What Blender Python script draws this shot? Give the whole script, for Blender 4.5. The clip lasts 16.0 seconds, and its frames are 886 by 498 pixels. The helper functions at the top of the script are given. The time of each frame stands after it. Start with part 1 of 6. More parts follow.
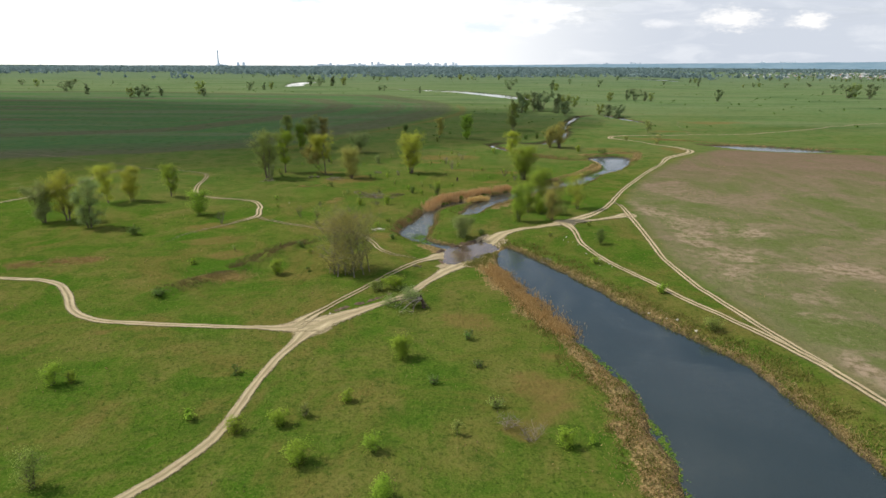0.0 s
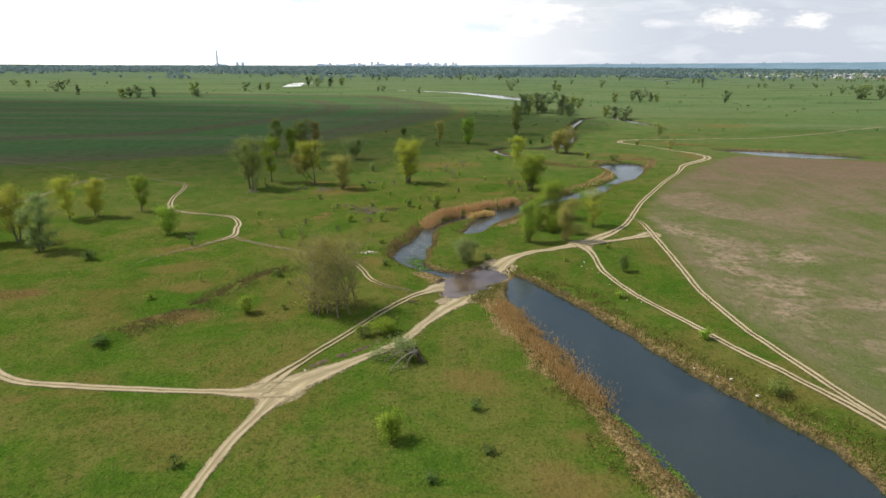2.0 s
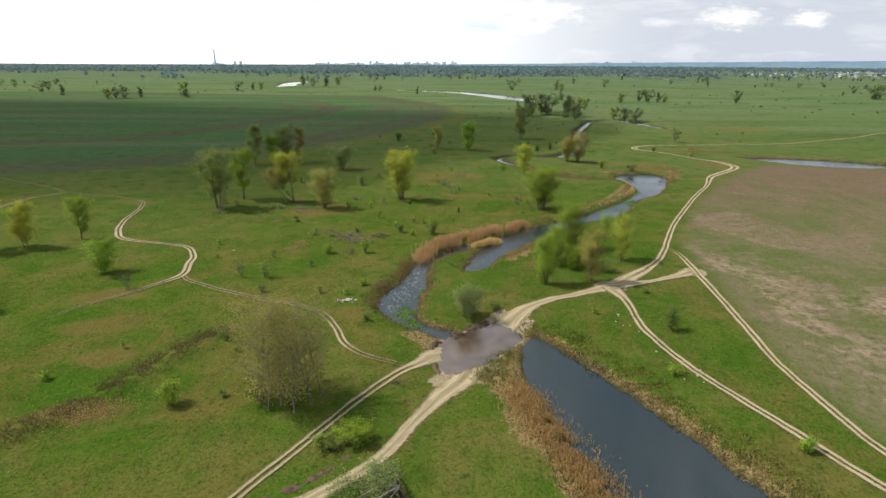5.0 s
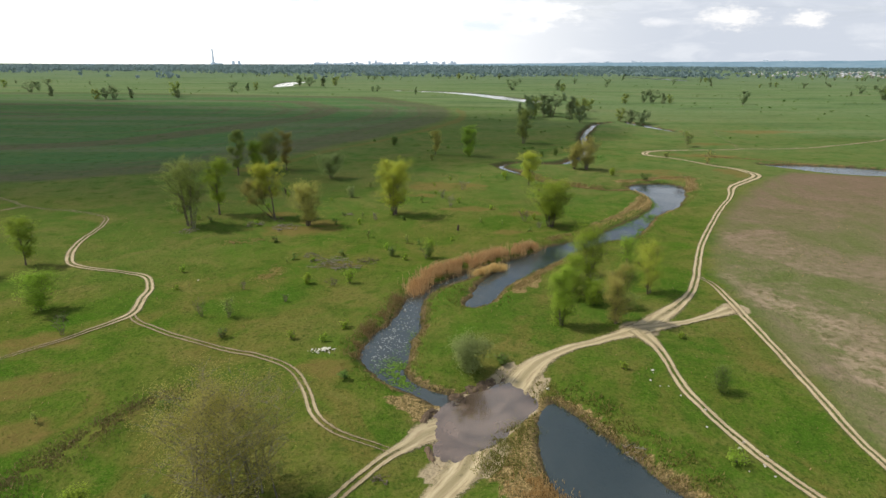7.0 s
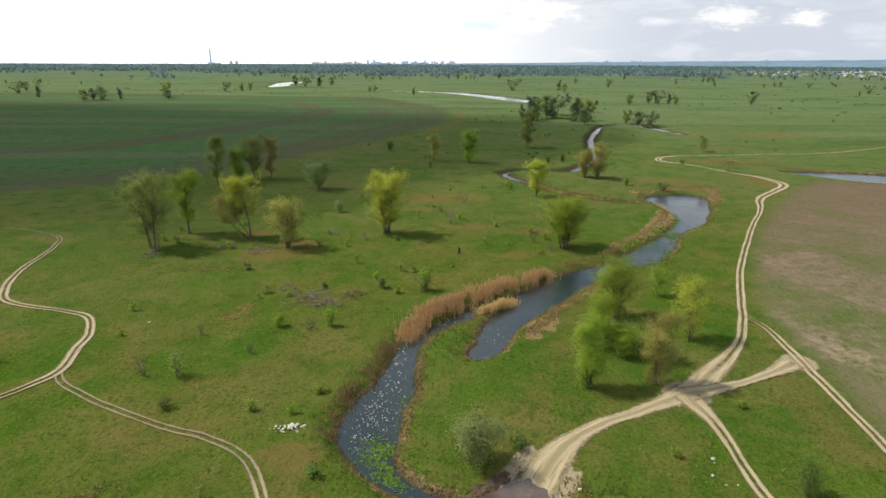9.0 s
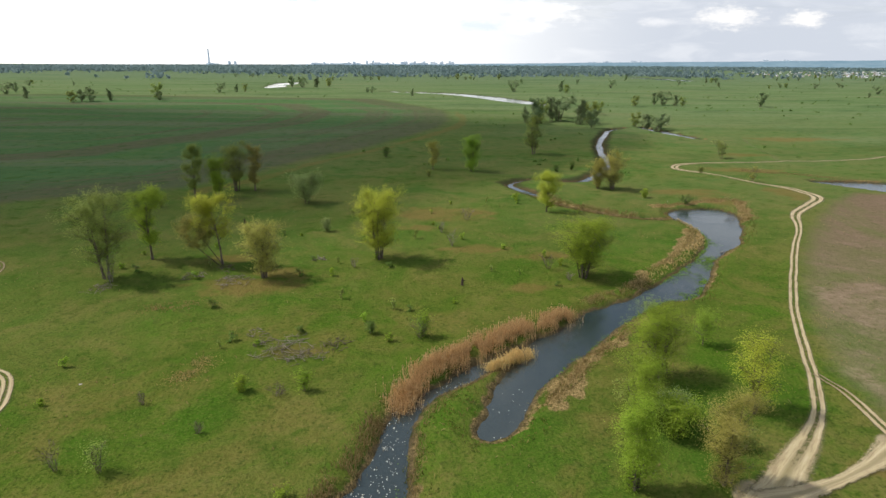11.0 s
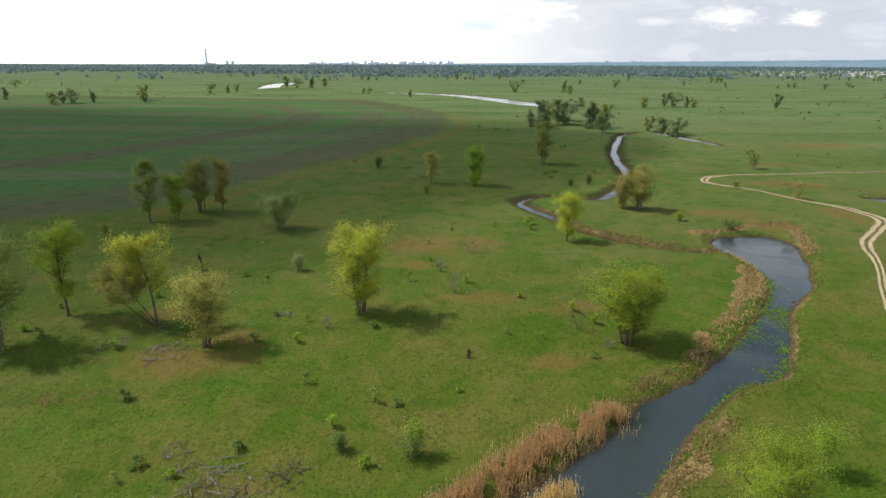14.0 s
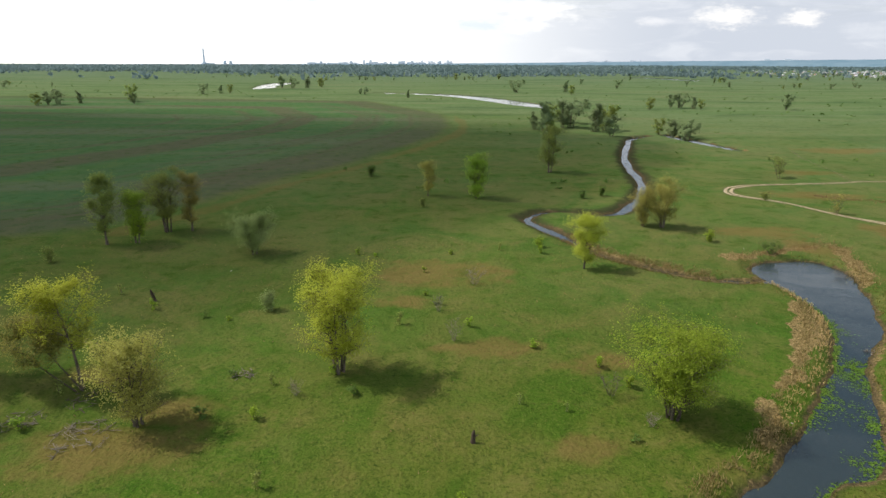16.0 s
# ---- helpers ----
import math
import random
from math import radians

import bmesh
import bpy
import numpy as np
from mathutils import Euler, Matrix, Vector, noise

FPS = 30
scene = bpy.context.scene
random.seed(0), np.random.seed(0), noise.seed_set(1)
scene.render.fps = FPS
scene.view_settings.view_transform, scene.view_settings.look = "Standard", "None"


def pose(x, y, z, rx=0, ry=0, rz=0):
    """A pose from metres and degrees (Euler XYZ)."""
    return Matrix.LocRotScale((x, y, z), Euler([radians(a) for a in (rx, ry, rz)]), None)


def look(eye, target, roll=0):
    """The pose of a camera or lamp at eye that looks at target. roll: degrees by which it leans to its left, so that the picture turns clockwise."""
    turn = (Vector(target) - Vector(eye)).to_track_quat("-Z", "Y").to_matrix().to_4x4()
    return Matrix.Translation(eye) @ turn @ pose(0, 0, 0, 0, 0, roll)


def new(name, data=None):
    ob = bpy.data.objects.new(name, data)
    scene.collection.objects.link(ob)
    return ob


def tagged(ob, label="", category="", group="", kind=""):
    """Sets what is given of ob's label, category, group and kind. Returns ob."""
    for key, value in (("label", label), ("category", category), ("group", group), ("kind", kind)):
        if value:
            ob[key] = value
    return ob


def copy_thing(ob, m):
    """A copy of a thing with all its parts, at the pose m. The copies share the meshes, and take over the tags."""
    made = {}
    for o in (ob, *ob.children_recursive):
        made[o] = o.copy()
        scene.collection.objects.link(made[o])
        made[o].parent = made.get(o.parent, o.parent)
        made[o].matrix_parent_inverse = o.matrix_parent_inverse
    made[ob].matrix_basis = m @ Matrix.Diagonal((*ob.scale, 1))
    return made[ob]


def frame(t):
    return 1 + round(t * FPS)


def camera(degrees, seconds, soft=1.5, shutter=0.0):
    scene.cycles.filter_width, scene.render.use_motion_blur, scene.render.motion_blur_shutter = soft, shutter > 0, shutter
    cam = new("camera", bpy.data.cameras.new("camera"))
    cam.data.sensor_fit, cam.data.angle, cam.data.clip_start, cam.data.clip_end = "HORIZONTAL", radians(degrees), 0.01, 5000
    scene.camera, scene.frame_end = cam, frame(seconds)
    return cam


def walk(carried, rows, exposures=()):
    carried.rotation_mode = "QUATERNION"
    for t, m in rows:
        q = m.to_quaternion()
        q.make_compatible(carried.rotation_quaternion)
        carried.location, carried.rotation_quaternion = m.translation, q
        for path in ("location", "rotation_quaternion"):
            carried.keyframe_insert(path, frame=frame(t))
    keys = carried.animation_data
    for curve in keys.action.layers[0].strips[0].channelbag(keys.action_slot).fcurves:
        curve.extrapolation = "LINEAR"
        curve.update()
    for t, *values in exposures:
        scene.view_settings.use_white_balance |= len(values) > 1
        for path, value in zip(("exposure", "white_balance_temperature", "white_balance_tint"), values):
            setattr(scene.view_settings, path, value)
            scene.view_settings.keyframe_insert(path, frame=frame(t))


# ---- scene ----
cam = camera(71.9, 16.0)
METRES, EYE, TILT, LEAN, TURN = 136.71, 35.0, 0.0, 0.0, 0.0
ROWS = [
    (0.0, 0.0, 0.0, 0.0, 0.1, -16.98, -0.33),
    (0.5, -0.0003, 0.0315, -0.0002, 0.08, -16.98, -0.34),
    (1.0, -0.0004, 0.0628, -0.0002, 0.09, -16.98, -0.35),
    (1.5, -0.0006, 0.0938, -0.0001, 0.09, -16.99, -0.35),
    (2.0, -0.0006, 0.1247, 0.0001, 0.09, -16.98, -0.34),
    (2.5, -0.0004, 0.1552, 0.0001, 0.11, -17.0, -0.34),
    (3.0, -0.0002, 0.1857, 0.0003, 0.1, -17.02, -0.34),
    (3.5, 0.0002, 0.2159, 0.0004, 0.05, -17.02, -0.35),
    (4.0, 0.0007, 0.2461, 0.0005, 0.05, -17.05, -0.34),
    (6.5, 0.0046, 0.3978, 0.0009, -0.04, -17.09, -0.31),
    (7.0, 0.0052, 0.429, 0.001, -0.04, -17.1, -0.3),
    (7.5, 0.0053, 0.4607, 0.0009, -0.06, -17.11, -0.29),
    (8.0, 0.0055, 0.4924, 0.0007, -0.09, -17.12, -0.3),
    (8.5, 0.0055, 0.5239, 0.0006, -0.12, -17.12, -0.28),
    (9.0, 0.0052, 0.5555, 0.0003, -0.16, -17.14, -0.28),
    (11.5, 0.0038, 0.7123, -0.0002, -0.24, -17.09, -0.27),
    (12.0, 0.0036, 0.7437, -0.0003, -0.26, -17.1, -0.25),
    (12.5, 0.0036, 0.7752, -0.0003, -0.27, -17.1, -0.25),
    (13.0, 0.0037, 0.8069, -0.0006, -0.29, -17.11, -0.23),
    (13.5, 0.0039, 0.8387, -0.0005, -0.3, -17.12, -0.25),
    (14.0, 0.0042, 0.8706, -0.0008, -0.31, -17.12, -0.25),
    (14.5, 0.0048, 0.9027, -0.0009, -0.32, -17.12, -0.22),
    (15.0, 0.005, 0.9349, -0.001, -0.34, -17.13, -0.26),
    (15.5, 0.0056, 0.9676, -0.0013, -0.36, -17.14, -0.24),
    (16.0, 0.0063, 0.9999, -0.0014, -0.41, -17.14, -0.23),
]
walk(cam, [(t, pose(0, 0, EYE, TILT, LEAN, TURN) @ pose(METRES * x, METRES * y, METRES * z, 90 + pitch, roll, yaw)) for t, x, y, z, yaw, pitch, roll in ROWS])

# ---- light ----
SUN = Vector((-0.60, 0.13, 0.79)).normalized()
sun_data = bpy.data.lights.new("sun", "SUN")
sun_data.energy, sun_data.angle, sun_data.color = 3.5, radians(0.6), (1.0, 0.94, 0.84)
sun = new("sun", sun_data)
sun.matrix_world = look(SUN * 300, (0, 0, 0))

world = bpy.data.worlds.new("sky")
scene.world = world
world.use_nodes = True


class Nodes:
    """Short hand for node trees."""

    def __init__(self, tree):
        self.tree = tree
        tree.nodes.clear()

    def n(self, kind, props=None, **ins):
        node = self.tree.nodes.new(kind)
        for k, v in (props or {}).items():
            setattr(node, k, v)
        for k, v in ins.items():
            key = int(k[1:]) if k[0] == "i" and k[1:].isdigit() else k.replace("_", " ")
            self.put(node.inputs[key], v)
        return node

    def put(self, socket, v):
        if isinstance(v, bpy.types.NodeSocket):
            self.tree.links.new(v, socket)
        elif isinstance(v, bpy.types.Node):
            self.tree.links.new(v.outputs[0], socket)
        else:
            socket.default_value = v

    def math(self, op, a, b=0.0, clamp=False):
        return self.n("ShaderNodeMath", {"operation": op, "use_clamp": clamp}, i0=a, i1=b).outputs[0]

    def span(self, v, lo, hi, a=0.0, b=1.0):
        return self.n("ShaderNodeMapRange", {"interpolation_type": "SMOOTHSTEP"}, Value=v, From_Min=lo, From_Max=hi, To_Min=a, To_Max=b).outputs[0]

    def noise(self, vec, scale, detail=3.0, rough=0.55, distort=0.0):
        return self.n("ShaderNodeTexNoise", None, Vector=vec, Scale=scale, Detail=detail, Roughness=rough, Distortion=distort).outputs[0]

    def mix(self, fac, a, b):
        node = self.n("ShaderNodeMix", {"data_type": "RGBA"})
        self.put(node.inputs[0], fac)
        for i, v in ((6, a), (7, b)):
            self.put(node.inputs[i], (*v, 1.0) if isinstance(v, tuple) and len(v) == 3 else v)
        return node.outputs[2]


def sky_nodes():
    g = Nodes(world.node_tree)
    tex = g.n("ShaderNodeTexCoord").outputs["Generated"]
    sep = g.n("ShaderNodeSeparateXYZ", None, Vector=tex)
    x, y, z = sep.outputs
    sky = g.n("ShaderNodeTexSky", {"sky_type": "NISHITA", "sun_disc": False, "sun_elevation": math.asin(SUN.z),
                                   "sun_rotation": math.atan2(SUN.x, SUN.y), "dust_density": 2.0, "air_density": 1.0})
    blue = g.n("ShaderNodeVectorMath", {"operation": "SCALE"}, Vector=sky.outputs[0], Scale=0.10).outputs[0]
    # cloud deck seen in perspective: directions divided by their height
    up = g.math("ADD", g.math("MAXIMUM", z, 0.0), 0.05)
    deck = g.n("ShaderNodeCombineXYZ", None, X=g.math("DIVIDE", x, up), Y=g.math("DIVIDE", y, up), Z=0.0).outputs[0]
    big = g.noise(deck, 0.9, 6.0, 0.6, 0.3)
    # thick low haze and cloud near the horizon, broken cumulus higher up
    cover = g.math("ADD", g.span(big, 0.42, 0.60), g.span(z, 0.26, 0.03), clamp=True)
    left = g.span(x, 0.38, -0.22)
    far_cloud = g.mix(left, (0.60, 0.645, 0.725), (1.25, 1.24, 1.20))
    ahead = g.math("MAXIMUM", y, 0.05)
    a, e = g.math("DIVIDE", x, ahead), g.math("DIVIDE", z, ahead)
    lump = g.noise(g.n("ShaderNodeCombineXYZ", None, X=g.math("MULTIPLY", a, 9.0), Y=g.math("MULTIPLY", e, 40.0), Z=y).outputs[0], 1.0, 6.0, 0.55, 0.4)
    low = g.mix(g.math("MULTIPLY", g.span(lump, 0.46, 0.74), 0.34), far_cloud, (0.97, 0.98, 1.0))
    for pa, pe, ra, re, tone, much in ((0.448, 0.067, 0.050, 0.016, (1.0, 0.985, 0.97), 1.0), (0.562, 0.065, 0.036, 0.012, (1.0, 0.985, 0.97), 1.0), (0.158, 0.074, 0.06, 0.017, (1.05, 1.05, 1.05), 0.9), (0.13, 0.05, 0.035, 0.010, (1.05, 1.05, 1.05), 0.8),
                                       (0.33, 0.058, 0.03, 0.007, (0.95, 0.95, 0.97), 0.6), (0.058, 0.052, 0.04, 0.010, (0.74, 0.84, 0.95), 0.7), (-0.215, 0.092, 0.05, 0.008, (0.72, 0.88, 1.0), 0.8), (-0.10, 0.057, 0.05, 0.008, (0.88, 0.95, 1.0), 0.7)):
        du, dv = g.math("DIVIDE", g.math("SUBTRACT", a, pa), ra), g.math("DIVIDE", g.math("SUBTRACT", e, pe), re)
        rr = g.math("ADD", g.math("SQRT", g.math("ADD", g.math("MULTIPLY", du, du), g.math("MULTIPLY", dv, dv))), g.math("MULTIPLY", g.math("SUBTRACT", g.noise(g.n("ShaderNodeCombineXYZ", None, X=g.math("MULTIPLY", a, 40.0), Y=g.math("MULTIPLY", e, 110.0), Z=pa).outputs[0], 1.0, 5.0, 0.6), 0.5), 2.2))
        low = g.mix(g.math("MULTIPLY", g.span(rr, 1.3, 0.2), much), low, tone)
    high = g.mix(g.span(big, 0.5, 0.8), (0.66, 0.71, 0.78), (1.0, 1.01, 1.02))
    cloud = g.mix(g.span(z, 0.10, 0.32), low, high)
    col = g.mix(cover, blue, cloud)
    # below the horizon: haze
    bg = g.n("ShaderNodeBackground", None, Color=col, Strength=1.0)
    g.n("ShaderNodeOutputWorld", None, Surface=bg)


sky_nodes()
scene.view_settings.exposure = 0.14


# ---- materials ----
def material(name):
    m = bpy.data.materials.new(name)
    m.use_nodes = True
    return m, Nodes(m.node_tree)


def finish(g, col, rough=0.9, height=None, strength=0.3, dist=0.1, spec=0.2, metal=0.0):
    b = g.n("ShaderNodeBsdfPrincipled", None, Base_Color=col, Roughness=rough, Metallic=metal)
    b.inputs["Specular IOR Level"].default_value = spec
    if height is not None:
        g.put(b.inputs["Normal"], g.n("ShaderNodeBump", None, Height=height, Strength=strength, Distance=dist))
    g.n("ShaderNodeOutputMaterial", None, Surface=b)


def where(g):
    return g.n("ShaderNodeNewGeometry").outputs["Position"]


def ground_material():
    m, g = material("meadow")
    p = where(g)
    zones = g.n("ShaderNodeAttribute", {"attribute_name": "zones"})
    zr, zg, zb = g.n("ShaderNodeSeparateColor", None, Color=zones.outputs["Color"]).outputs
    soil = g.n("ShaderNodeAttribute", {"attribute_name": "soils"})
    sr, sg, sb = g.n("ShaderNodeSeparateColor", None, Color=soil.outputs["Color"]).outputs
    n1 = g.noise(p, 0.016, 4.0, 0.6, 0.5)
    n2 = g.noise(p, 0.09, 5.0, 0.62, 0.8)
    n3 = g.noise(p, 0.75, 5.0, 0.65, 0.3)
    n4 = g.noise(p, 4.5, 3.0, 0.6)
    col = g.mix(g.span(n2, 0.34, 0.68), (0.051, 0.116, 0.010), (0.102, 0.130, 0.019))
    col = g.mix(g.math("MULTIPLY", g.span(n1, 0.42, 0.62), 0.5), col, (0.118, 0.134, 0.026))
    dry = g.math("MULTIPLY", g.span(g.math("ADD", n2, g.math("MULTIPLY", n3, 0.45)), 0.62, 1.04), 0.7)
    col = g.mix(dry, col, (0.165, 0.136, 0.046))
    # broad olive-brown and fresh green drifts
    n7 = g.noise(p, 0.038, 6.0, 0.68, 1.4)
    south = g.span(g.n("ShaderNodeSeparateXYZ", None, Vector=p).outputs[1], 185.0, 115.0, 0.22, 0.70)
    col = g.mix(g.math("MULTIPLY", g.span(n7, 0.49, 0.64), south), col, (0.152, 0.118, 0.034))
    col = g.mix(g.math("MULTIPLY", g.span(n7, 0.46, 0.34), 0.55), col, (0.062, 0.138, 0.010))
    # low weeds: darker green flecks
    col = g.mix(g.math("MULTIPLY", g.span(n3, 0.54, 0.70), 0.65), col, (0.036, 0.070, 0.010))
    col = g.mix(g.math("MULTIPLY", g.span(n4, 0.5, 0.70), 0.65), col, (0.140, 0.158, 0.036))
    col = g.mix(g.math("MULTIPLY", g.span(n4, 0.46, 0.30), 0.55), col, (0.040, 0.074, 0.010))
    n5 = g.noise(p, 2.2, 4.0, 0.7)
    col = g.mix(g.math("MULTIPLY", g.span(g.math("ADD", n5, g.math("MULTIPLY", n2, 0.5)), 0.74, 1.0), 0.5), col, (0.165, 0.148, 0.044))
    col = g.mix(g.math("MULTIPLY", g.span(n5, 0.48, 0.30), 0.8), col, (0.030, 0.058, 0.009))
    # crop land beyond the terrace
    band = g.noise(g.n("ShaderNodeCombineXYZ", None, X=g.math("MULTIPLY", g.n("ShaderNodeSeparateXYZ", None, Vector=p).outputs[0], 0.004),
                                               Y=g.math("MULTIPLY", g.n("ShaderNodeSeparateXYZ", None, Vector=p).outputs[1], 0.03), Z=0.0).outputs[0], 1.0, 5.0, 0.6, 0.3)
    crop = g.mix(g.span(band, 0.42, 0.62), (0.070, 0.142, 0.060), (0.118, 0.148, 0.088))
    crop = g.mix(g.math("MULTIPLY", g.span(n2, 0.5, 0.68), 0.5), crop, (0.098, 0.150, 0.060))
    crop = g.mix(g.math("MULTIPLY", g.span(band, 0.62, 0.70), 0.6), crop, (0.135, 0.125, 0.090))
    # bands that follow the field's curved edge
    furrow = g.n("ShaderNodeAttribute", {"attribute_name": "furrow"}).outputs["Fac"]
    rows = g.noise(g.n("ShaderNodeCombineXYZ", None, X=g.math("MULTIPLY", furrow, 0.022), Y=g.math("MULTIPLY", g.n("ShaderNodeSeparateXYZ", None, Vector=p).outputs[0], 0.0022), Z=3.0).outputs[0], 1.0, 5.0, 0.62, 0.5)
    crop = g.mix(g.math("MULTIPLY", g.span(rows, 0.50, 0.60), 0.75), crop, (0.112, 0.098, 0.072))
    crop = g.mix(g.math("MULTIPLY", g.span(rows, 0.44, 0.36), 0.5), crop, (0.078, 0.158, 0.048))
    crop = g.mix(g.math("MULTIPLY", g.span(g.math("ADD", furrow, g.math("MULTIPLY", g.math("SUBTRACT", n2, 0.5), 30.0)), 46.0, 12.0), 0.6), crop, (0.108, 0.092, 0.066))
    col = g.mix(g.math("MULTIPLY", sb, 0.85), col, crop)
    # far meadow: streaked grass, its green greyed to paint in haze
    hazy_meadow = g.mix(g.span(band, 0.38, 0.66), (0.116, 0.178, 0.074), (0.156, 0.198, 0.098))
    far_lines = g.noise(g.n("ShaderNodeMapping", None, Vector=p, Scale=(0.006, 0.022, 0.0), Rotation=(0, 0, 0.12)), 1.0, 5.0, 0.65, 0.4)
    # bluer with distance, again haze put into the colour
    hazy_meadow = g.mix(g.span(g.n("ShaderNodeSeparateXYZ", None, Vector=p).outputs[1], 700.0, 1900.0, 0.0, 0.8), hazy_meadow, (0.130, 0.182, 0.122))
    hazy_meadow = g.mix(g.math("MULTIPLY", g.span(far_lines, 0.52, 0.66), 0.7), hazy_meadow, (0.062, 0.110, 0.050))
    hazy_meadow = g.mix(g.math("MULTIPLY", g.span(far_lines, 0.46, 0.34), 0.6), hazy_meadow, (0.175, 0.185, 0.100))
    col = g.mix(g.n("ShaderNodeAttribute", {"attribute_name": "pale"}).outputs["Fac"], col, hazy_meadow)
    n6 = g.noise(p, 0.24, 6.0, 0.68, 0.6)
    col = g.mix(g.math("MULTIPLY", g.span(n6, 0.50, 0.68), 0.55), col, (0.040, 0.088, 0.010))
    col = g.mix(g.math("MULTIPLY", g.span(n6, 0.46, 0.30), 0.35), col, (0.150, 0.156, 0.042))
    # dry litter along the banks and rust coloured old grass
    nb = g.math("ADD", zr, g.math("MULTIPLY", g.math("SUBTRACT", n3, 0.5), 2.2))
    litter = g.mix(g.span(n4, 0.35, 0.7), (0.150, 0.112, 0.044), (0.40, 0.29, 0.135))
    litter = g.mix(g.math("MULTIPLY", g.span(n5, 0.50, 0.60), 0.8), litter, (0.070, 0.062, 0.022))
    col = g.mix(g.math("MULTIPLY", g.span(nb, 0.35, 0.75), g.span(zr, 0.02, 0.2)), col, litter)
    rust = g.math("ADD", zb, g.math("MULTIPLY", g.math("SUBTRACT", n3, 0.5), 0.8))
    col = g.mix(g.math("MULTIPLY", g.span(rust, 0.25, 1.2), 0.6), col, (0.185, 0.122, 0.045))
    # fallow field: thin grass over grey brown soil
    f1 = g.noise(p, 0.045, 6.0, 0.62, 1.0)
    f2 = g.noise(p, 0.35, 5.0, 0.7, 0.4)
    field = g.mix(g.span(g.math("ADD", f1, g.math("MULTIPLY", f2, 0.35)), 0.52, 0.92), (0.108, 0.136, 0.040), (0.228, 0.174, 0.116))
    field = g.mix(g.math("MULTIPLY", g.span(g.math("ADD", g.math("ADD", f1, g.math("MULTIPLY", f2, 0.7)), g.math("MULTIPLY", g.n("ShaderNodeAttribute", {"attribute_name": "scald"}).outputs["Fac"], 0.20)), 0.86, 1.16), g.math("MULTIPLY", 0.8, g.n("ShaderNodeAttribute", {"attribute_name": "verge"}).outputs["Fac"])), field, g.mix(g.span(n3, 0.42, 0.62), (0.36, 0.275, 0.195), (0.19, 0.155, 0.085)))
    f3 = g.noise(g.n("ShaderNodeMapping", None, Vector=p, Scale=(0.11, 0.016, 0.0), Rotation=(0, 0, -0.12)), 1.0, 5.0, 0.62, 0.3)
    field = g.mix(g.math("MULTIPLY", g.span(f3, 0.48, 0.68), 0.42), field, (0.215, 0.158, 0.112))
    north = g.math("ADD", g.n("ShaderNodeSeparateXYZ", None, Vector=p).outputs[1], g.math("MULTIPLY", f1, 90.0))
    field = g.mix(g.span(north, 190.0, 290.0, 0.0, 0.8), field, (0.176, 0.120, 0.086))
    field = g.mix(g.math("MULTIPLY", g.span(f3, 0.44, 0.30), 0.4), field, (0.088, 0.138, 0.028))
    field = g.mix(g.math("MULTIPLY", g.span(n3, 0.5, 0.72), 0.45), field, (0.06, 0.075, 0.02))
    field = g.mix(g.math("MULTIPLY", g.span(n5, 0.52, 0.66), 0.4), field, (0.25, 0.20, 0.12))
    col = g.mix(g.span(g.math("ADD", zg, g.math("MULTIPLY", g.math("SUBTRACT", n3, 0.5), 0.35)), 0.25, 0.8), col, field)
    # trodden sand, and mud on the beds
    sand = g.mix(n4, (0.30, 0.24, 0.145), (0.43, 0.355, 0.23))
    col = g.mix(g.span(g.math("ADD", sr, g.math("MULTIPLY", g.math("SUBTRACT", n3, 0.5), 0.7)), 0.4, 0.75), col, sand)
    mud = g.mix(n3, (0.030, 0.026, 0.018), (0.055, 0.046, 0.030))
    col = g.mix(sg, col, mud)
    bump = g.math("ADD", g.math("MULTIPLY", n4, 0.25), g.math("ADD", n3, g.math("MULTIPLY", n5, 0.5)))
    finish(g, col, 1.0, bump, 0.8, 0.55, 0.0)
    return m


